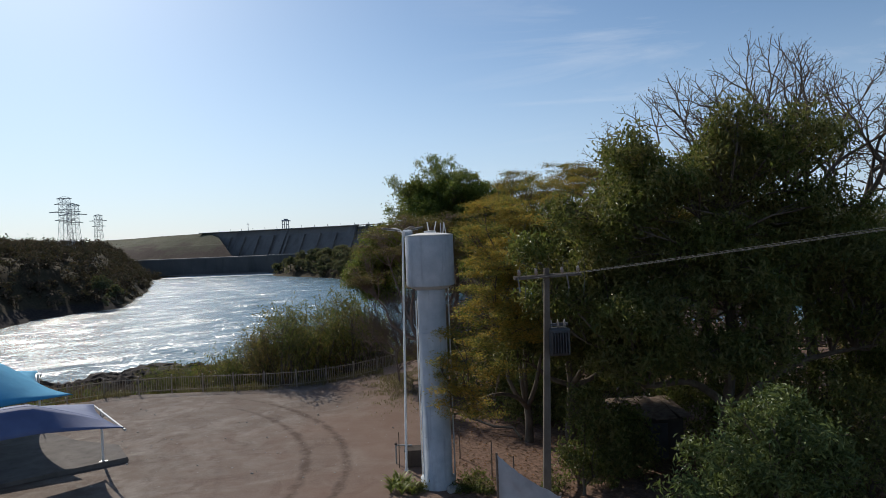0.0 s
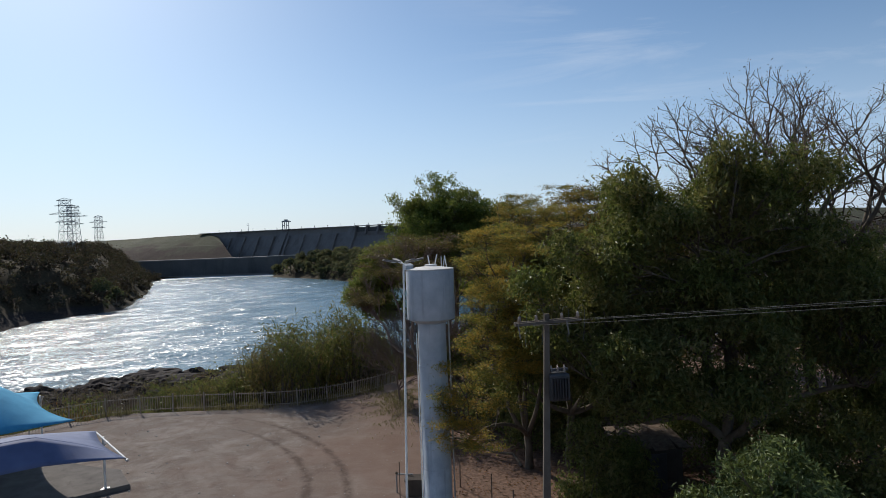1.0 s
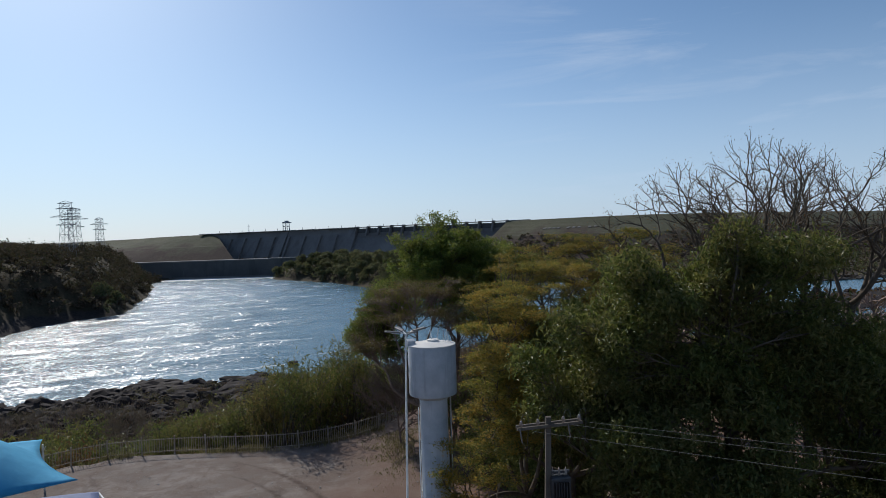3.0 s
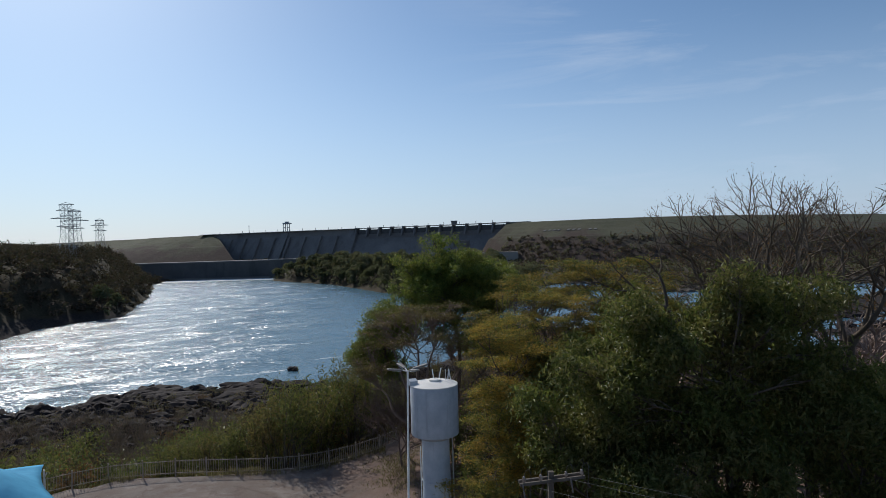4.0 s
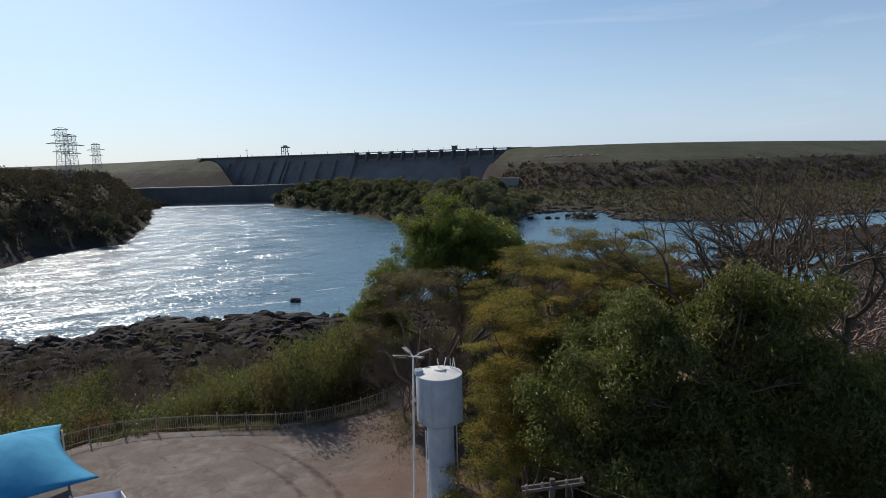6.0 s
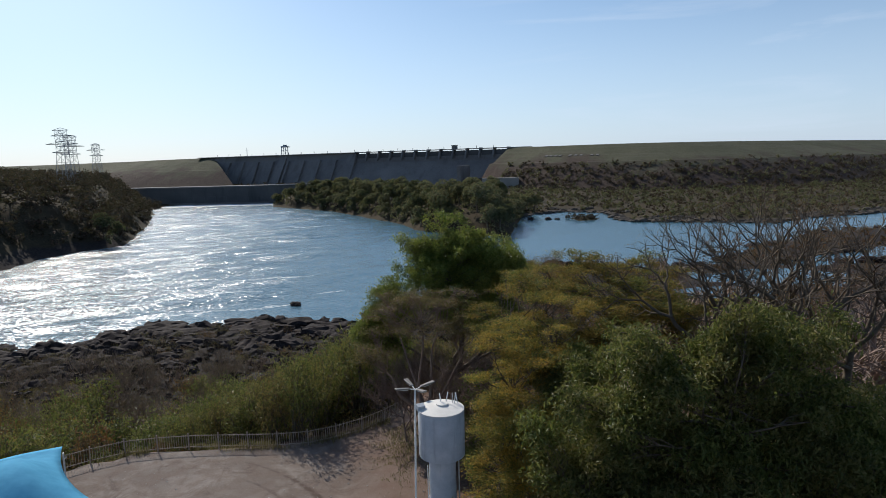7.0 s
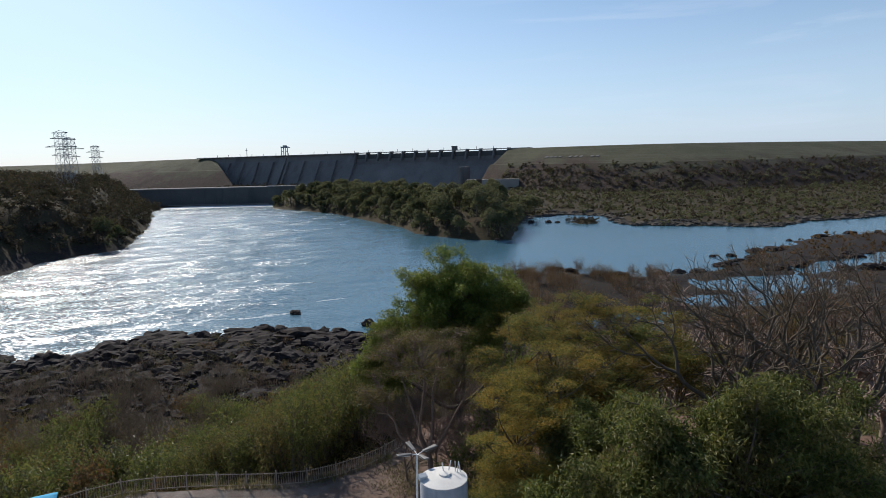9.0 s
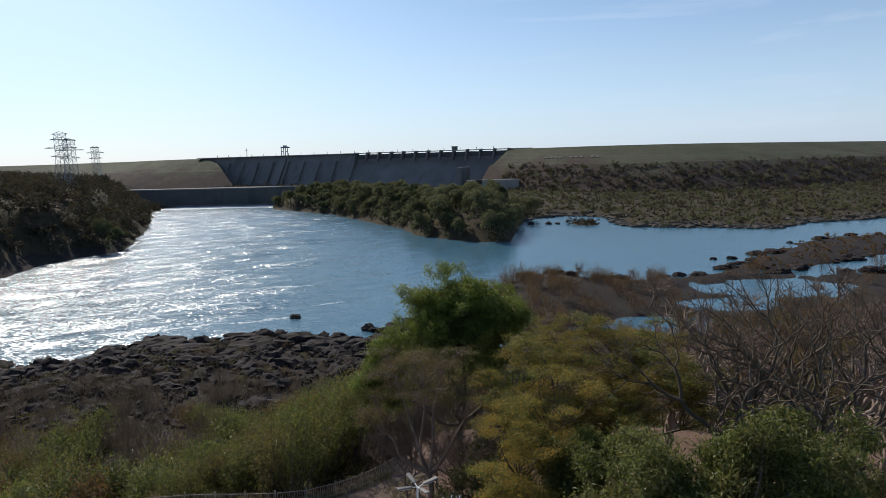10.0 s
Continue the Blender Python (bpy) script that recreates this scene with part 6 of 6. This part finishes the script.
    pl = [(x, y, floor_z(x, y)) for x, y in ((17.5, 46), (26, 47), (34, 45), (24.5, 54), (38, 54))]
    plant(kinds, rng, pl, 1.25, 1.65)
    kinds = [copy_thing(k, Matrix.Identity(4)) for k in kinds]
    pl = spread_places(rng, 28, 10, 120, 58, 190, lambda x, y, yd, sd: (sd > 6) & (yd > 1) & (x > (y - 40) * 0.22), 5)
    plant(kinds, rng, pl, 0.95, 1.5)


def build_undergrowth():
    """Weeds and dry grass between the shrubs of the bank."""
    rng = np.random.default_rng(9)
    for name, label, mat, n, box4, lo, leaf, cut in (
            ("bank_weeds", "low olive weeds and grass on the bank slope", "olive", 60000, (-90, 45, 43, 125), 0.6, (0.34, 0.07), 0.42),
            ("dry_grass", "dry brown grass tufts on the low bank", "grey_dry", 50000, (-110, 170, 66, 245), 14, (0.5, 0.09), 0.48)):
        x, y = rng.uniform(box4[0], box4[1], n * 2), rng.uniform(box4[2], box4[3], n * 2)
        z, dirt, rock = land(x, y)
        ok = (shore_distance(x, y, YARD) > lo) & (z > WATER_Z + 0.3) & (lump(x, y, 5, 31) * 0.5 + 0.5 > cut - 0.25 * rng.random(n * 2)) & (rock < (0.85 if mat == "olive" else 2))
        x, y, z = x[ok][:n], y[ok][:n], z[ok][:n]
        h = rng.uniform(0.05, 0.55, len(x))
        v, f = leaf_quads(rng, np.stack([x, y, z + h], 1), leaf[0] * 1.3, leaf[1] * 1.5, 0.0, -0.6)
        tagged(new(name, mesh_of(name, v, f, MAT[mat])), label, "grass", kind="stuff")


build_rocks()
build_undergrowth()
build_bank_green()


# ================= small things of the yard =================


def blades(rng, x, y, z, length, width, lean=0.35):
    """Upright grass blades: bent narrow leaves standing on the ground."""
    n = len(x)
    a = rng.uniform(0, 6.283, n)
    base = np.stack([x, y, z], 1)
    side = np.stack([np.cos(a), np.sin(a), 0 * a], 1) * (width * rng.uniform(0.6, 1.3, n))[:, None]
    out_by = np.stack([-np.sin(a), np.cos(a), 0 * a], 1) * (length * lean * rng.uniform(-1, 1, n))[:, None]
    top = base + out_by + np.stack([0 * a, 0 * a, length * rng.uniform(0.5, 1.2, n)], 1)
    mid = base * 0.45 + top * 0.55 - out_by * 0.2
    v = np.stack([base - side * 0.4, base + side * 0.4, mid + side * 0.5, top, mid - side * 0.5], 1)
    return v.reshape(-1, 3), np.arange(5 * n).reshape(-1, 5)


def build_grass():
    rng = np.random.default_rng(17)
    # tufts along the fence foot and over the corner of the yard by the fence end
    fx = rng.uniform(-34, -4, 5000)
    fy = np.interp(fx, [-33.4, -27, -23, -18.6, -12.4, -8.0, -4.6], [33.4, 39.4, 41.9, 42.4, 42.3, 43.5, 46.3]) + rng.normal(0.1, 0.35, 5000)
    keep = lump(fx, fy, 1.6, 3) > 0.05
    fx, fy = fx[keep], fy[keep]
    cx, cy = rng.normal(-2.6, 1.3, 5000), rng.normal(42.5, 3.0, 5000)
    keep = lump(cx, cy, 1.2, 6) > -0.1
    cx, cy = cx[keep], cy[keep]
    for name, label, mat, x, y, ln in (("fence_grass", "dry pale grass tufts along the fence foot", "straw", fx, fy, 0.38), ("corner_grass", "yellow-green grass patch in the yard corner", "straw", cx, cy, 0.15)):
        z = land(x, y)[0]
        v, f = blades(rng, x, y, z - 0.02, ln, 0.035)
        tagged(new(name, mesh_of(name, v, f, MAT[mat])), label, "grass", kind="stuff")
    # leaf litter under the trees
    x, y = rng.uniform(-0.5, 18, 9000), rng.uniform(16, 48, 9000)
    keep = (lump(x, y, 2.2, 9) > -0.5) & (x > 0.6 - (y - 24) * 0.05)
    x, y = x[keep], y[keep]
    v, f = leaf_quads(rng, np.stack([x, y, land(x, y)[0] + 0.03], 1), 0.16, 0.07, 0.9, 0.0, 0.2)
    tagged(new("leaf_litter", mesh_of("leaf_litter", v, f, MAT["dry"])), "fallen brown leaves under the trees", "leaves", kind="stuff")
    # pebbles strewn over the yard
    bm = bmesh.new()
    bmesh.ops.create_icosphere(bm, subdivisions=1, radius=1.0)
    base = np.array([q.co[:] for q in bm.verts])
    tri = np.array([[q.index for q in g.verts] for g in bm.faces])
    bm.free()
    vv, ff, n = [], [], 0
    for _ in range(420):
        x, y, s = rng.uniform(-24, 0), rng.uniform(21, 43), 0.02 + 0.05 * rng.random() ** 3
        b = base * rng.uniform(0.6, 1.3, (len(base), 1)) * [s, s * 0.8, s * 0.5] + [x, y, 0.01]
        vv.append(b)
        ff.append(tri + n)
        n += len(b)
    tagged(new("pebbles", mesh_of("pebbles", np.concatenate(vv), np.concatenate(ff), MAT["concrete"])), "small pale stones scattered over the yard", "stones", kind="stuff")


def strap_plant(x, y, seed, size):
    rng = np.random.default_rng(seed)
    t = thing("strap_leaf_plant", "green strap-leaved plant at the tower base", "plant", (x, y, 0), "plants at the tower base")
    for k in range(16):
        a, ln = rng.uniform(0, 6.28), size * rng.uniform(0.7, 1.2)
        d, s = np.array([math.cos(a), math.sin(a), 0]), np.array([-math.sin(a), math.cos(a), 0]) * 0.035
        u = np.linspace(0, 1, 5)
        mid = d * (ln * 0.6 * u ** 1.4)[:, None] + np.array([0, 0, 1]) * (ln * (u - 0.45 * u ** 2.4))[:, None]
        w = (np.array([0.6, 1, 1, 0.7, 0.05]))[:, None]
        v = np.concatenate([mid - s * w, mid + s * w])
        f = [(i, i + 1, i + 6, i + 5) for i in range(4)]
        part("leaf", mesh_of("leaf", v, f, MAT["fresh"], True), MAT["fresh"], t)


def build_tower_foot():
    rng = random.Random(8)
    for k in range(9):
        strap_plant(-1.9 + 0.33 * (k % 3) + rng.uniform(-0.12, 0.12), 22.7 + 0.42 * (k // 3) + rng.uniform(-0.15, 0.15), 60 + k, rng.uniform(0.6, 0.95))
    b = thing("pump_box", "dark weathered pump box beside the water tower", "box", (-1.15, 25.95, 0))
    part("body", box((0.75, 0.55, 0.72), (0, 0, 0.36), bevel=0.03), MAT["plaster"], b)
    part("lid", box((0.82, 0.62, 0.06), (0, 0, 0.755), (4, 0, 0), 0.01), MAT["plaster"], b)
    p = thing("stand_pipe", "thin pale water pipe with an elbow beside the tower", "pipe", (-1.95, 26.3, 0))
    part("riser", rod((0, 0, -0.1), (0, 0, 0.85), 0.035), MAT["concrete"], p)
    part("cross_pipe", rod((-0.02, 0, 0.83), (0.75, -0.2, 0.86), 0.035), MAT["concrete"], p)
    part("valve", turned([(0.0, 0), (0.06, 0.01), (0.07, 0.06), (0.03, 0.1), (0.0, 0.11)], 12, at=(0.0, 0, 0.84)), MAT["rust"], p)
    s = thing("marker_stake", "thin upright stake beside the pump box", "stake", (-1.78, 25.7, 0))
    part("rod", rod((0, 0, -0.1), (0.02, 0, 1.6), 0.02), MAT["rust"], s)
    w = thing("wire_fence", "old wire fence on thin rusty posts by the tower", "fence", (0, 0, 0))
    posts = [(0.95, 26.6), (2.2, 24.2), (2.9, 22.4), (0.3, 29.4)]
    for x, y in posts:
        part("post", rod((x, y, -0.2), (x + 0.03, y, 1.45), 0.03, 0.025), MAT["rust"], w)
    chain = [posts[3], posts[0], posts[1], posts[2]]
    for z in (0.45, 0.9, 1.35):
        tb = Tubes(3)
        pts = []
        for (ax, ay), (bx, by) in zip(chain, chain[1:]):
            for u in np.linspace(0, 1, 6)[:-1]:
                pts.append((ax + (bx - ax) * u, ay + (by - ay) * u, z - 0.05 * math.sin(math.pi * u)))
        pts.append((*chain[-1], z))
        tb.add(pts, [0.005] * len(pts))
        part("strand", tb.mesh("strand", MAT["rust"]), MAT["rust"], w)
    g = np.random.default_rng(4)
    f = thing("fallen_branch", "dark crooked branch lying on the leaf litter", "branch", (0.9, 32.0, 0))
    tb = Tubes(6)
    tb.add([(-0.8, 0.8, 0.25), (0.2, 0.2, 0.5), (1.1, -0.8, 0.42), (2.0, -1.8, 0.3), (2.9, -2.5, 0.42), (3.2, -3.4, 0.1)], [0.035, 0.05, 0.06, 0.065, 0.07, 0.08])
    part("bough", tb.mesh("bough", MAT["bark"]), MAT["bark"], f)
    tb = Tubes(5)
    tb.add([(1.1, -0.8, 0.42), (2.2, -0.7, 0.6), (3.4, -0.3, 0.55), (4.3, -0.3, 0.3)], [0.045, 0.035, 0.03, 0.015])
    part("side_branch", tb.mesh("side_branch", MAT["bark"]), MAT["bark"], f)
    for k, (x, y, s) in enumerate(((1.35, 23.2, 0.5), (1.75, 22.6, 0.4), (0.9, 22.7, 0.35), (4.6, 22.6, 0.7), (-0.95, 22.9, 0.3), (6.6, 22.8, 0.6))):
        tree("low_weed", "low dark leafy weed on the yard floor", "weed", x, y, [(0, 0, s * 0.8, s, s * 0.8, s * 0.7)], "mango", 500, (0.16, 0.06), 500 + k, 0.02, 0.2, 16, (0.12, 0.12, 0.1), group="weeds near the tower")
    q = thing("concrete_block", "broken pale concrete block by the tower base", "block", (0.55, 22.7, 0))
    part("block", box((0.5, 0.3, 0.25), (0, 0, 0.12), (0, 0, 25), 0.03), MAT["concrete"], q)


build_grass()
build_tower_foot()
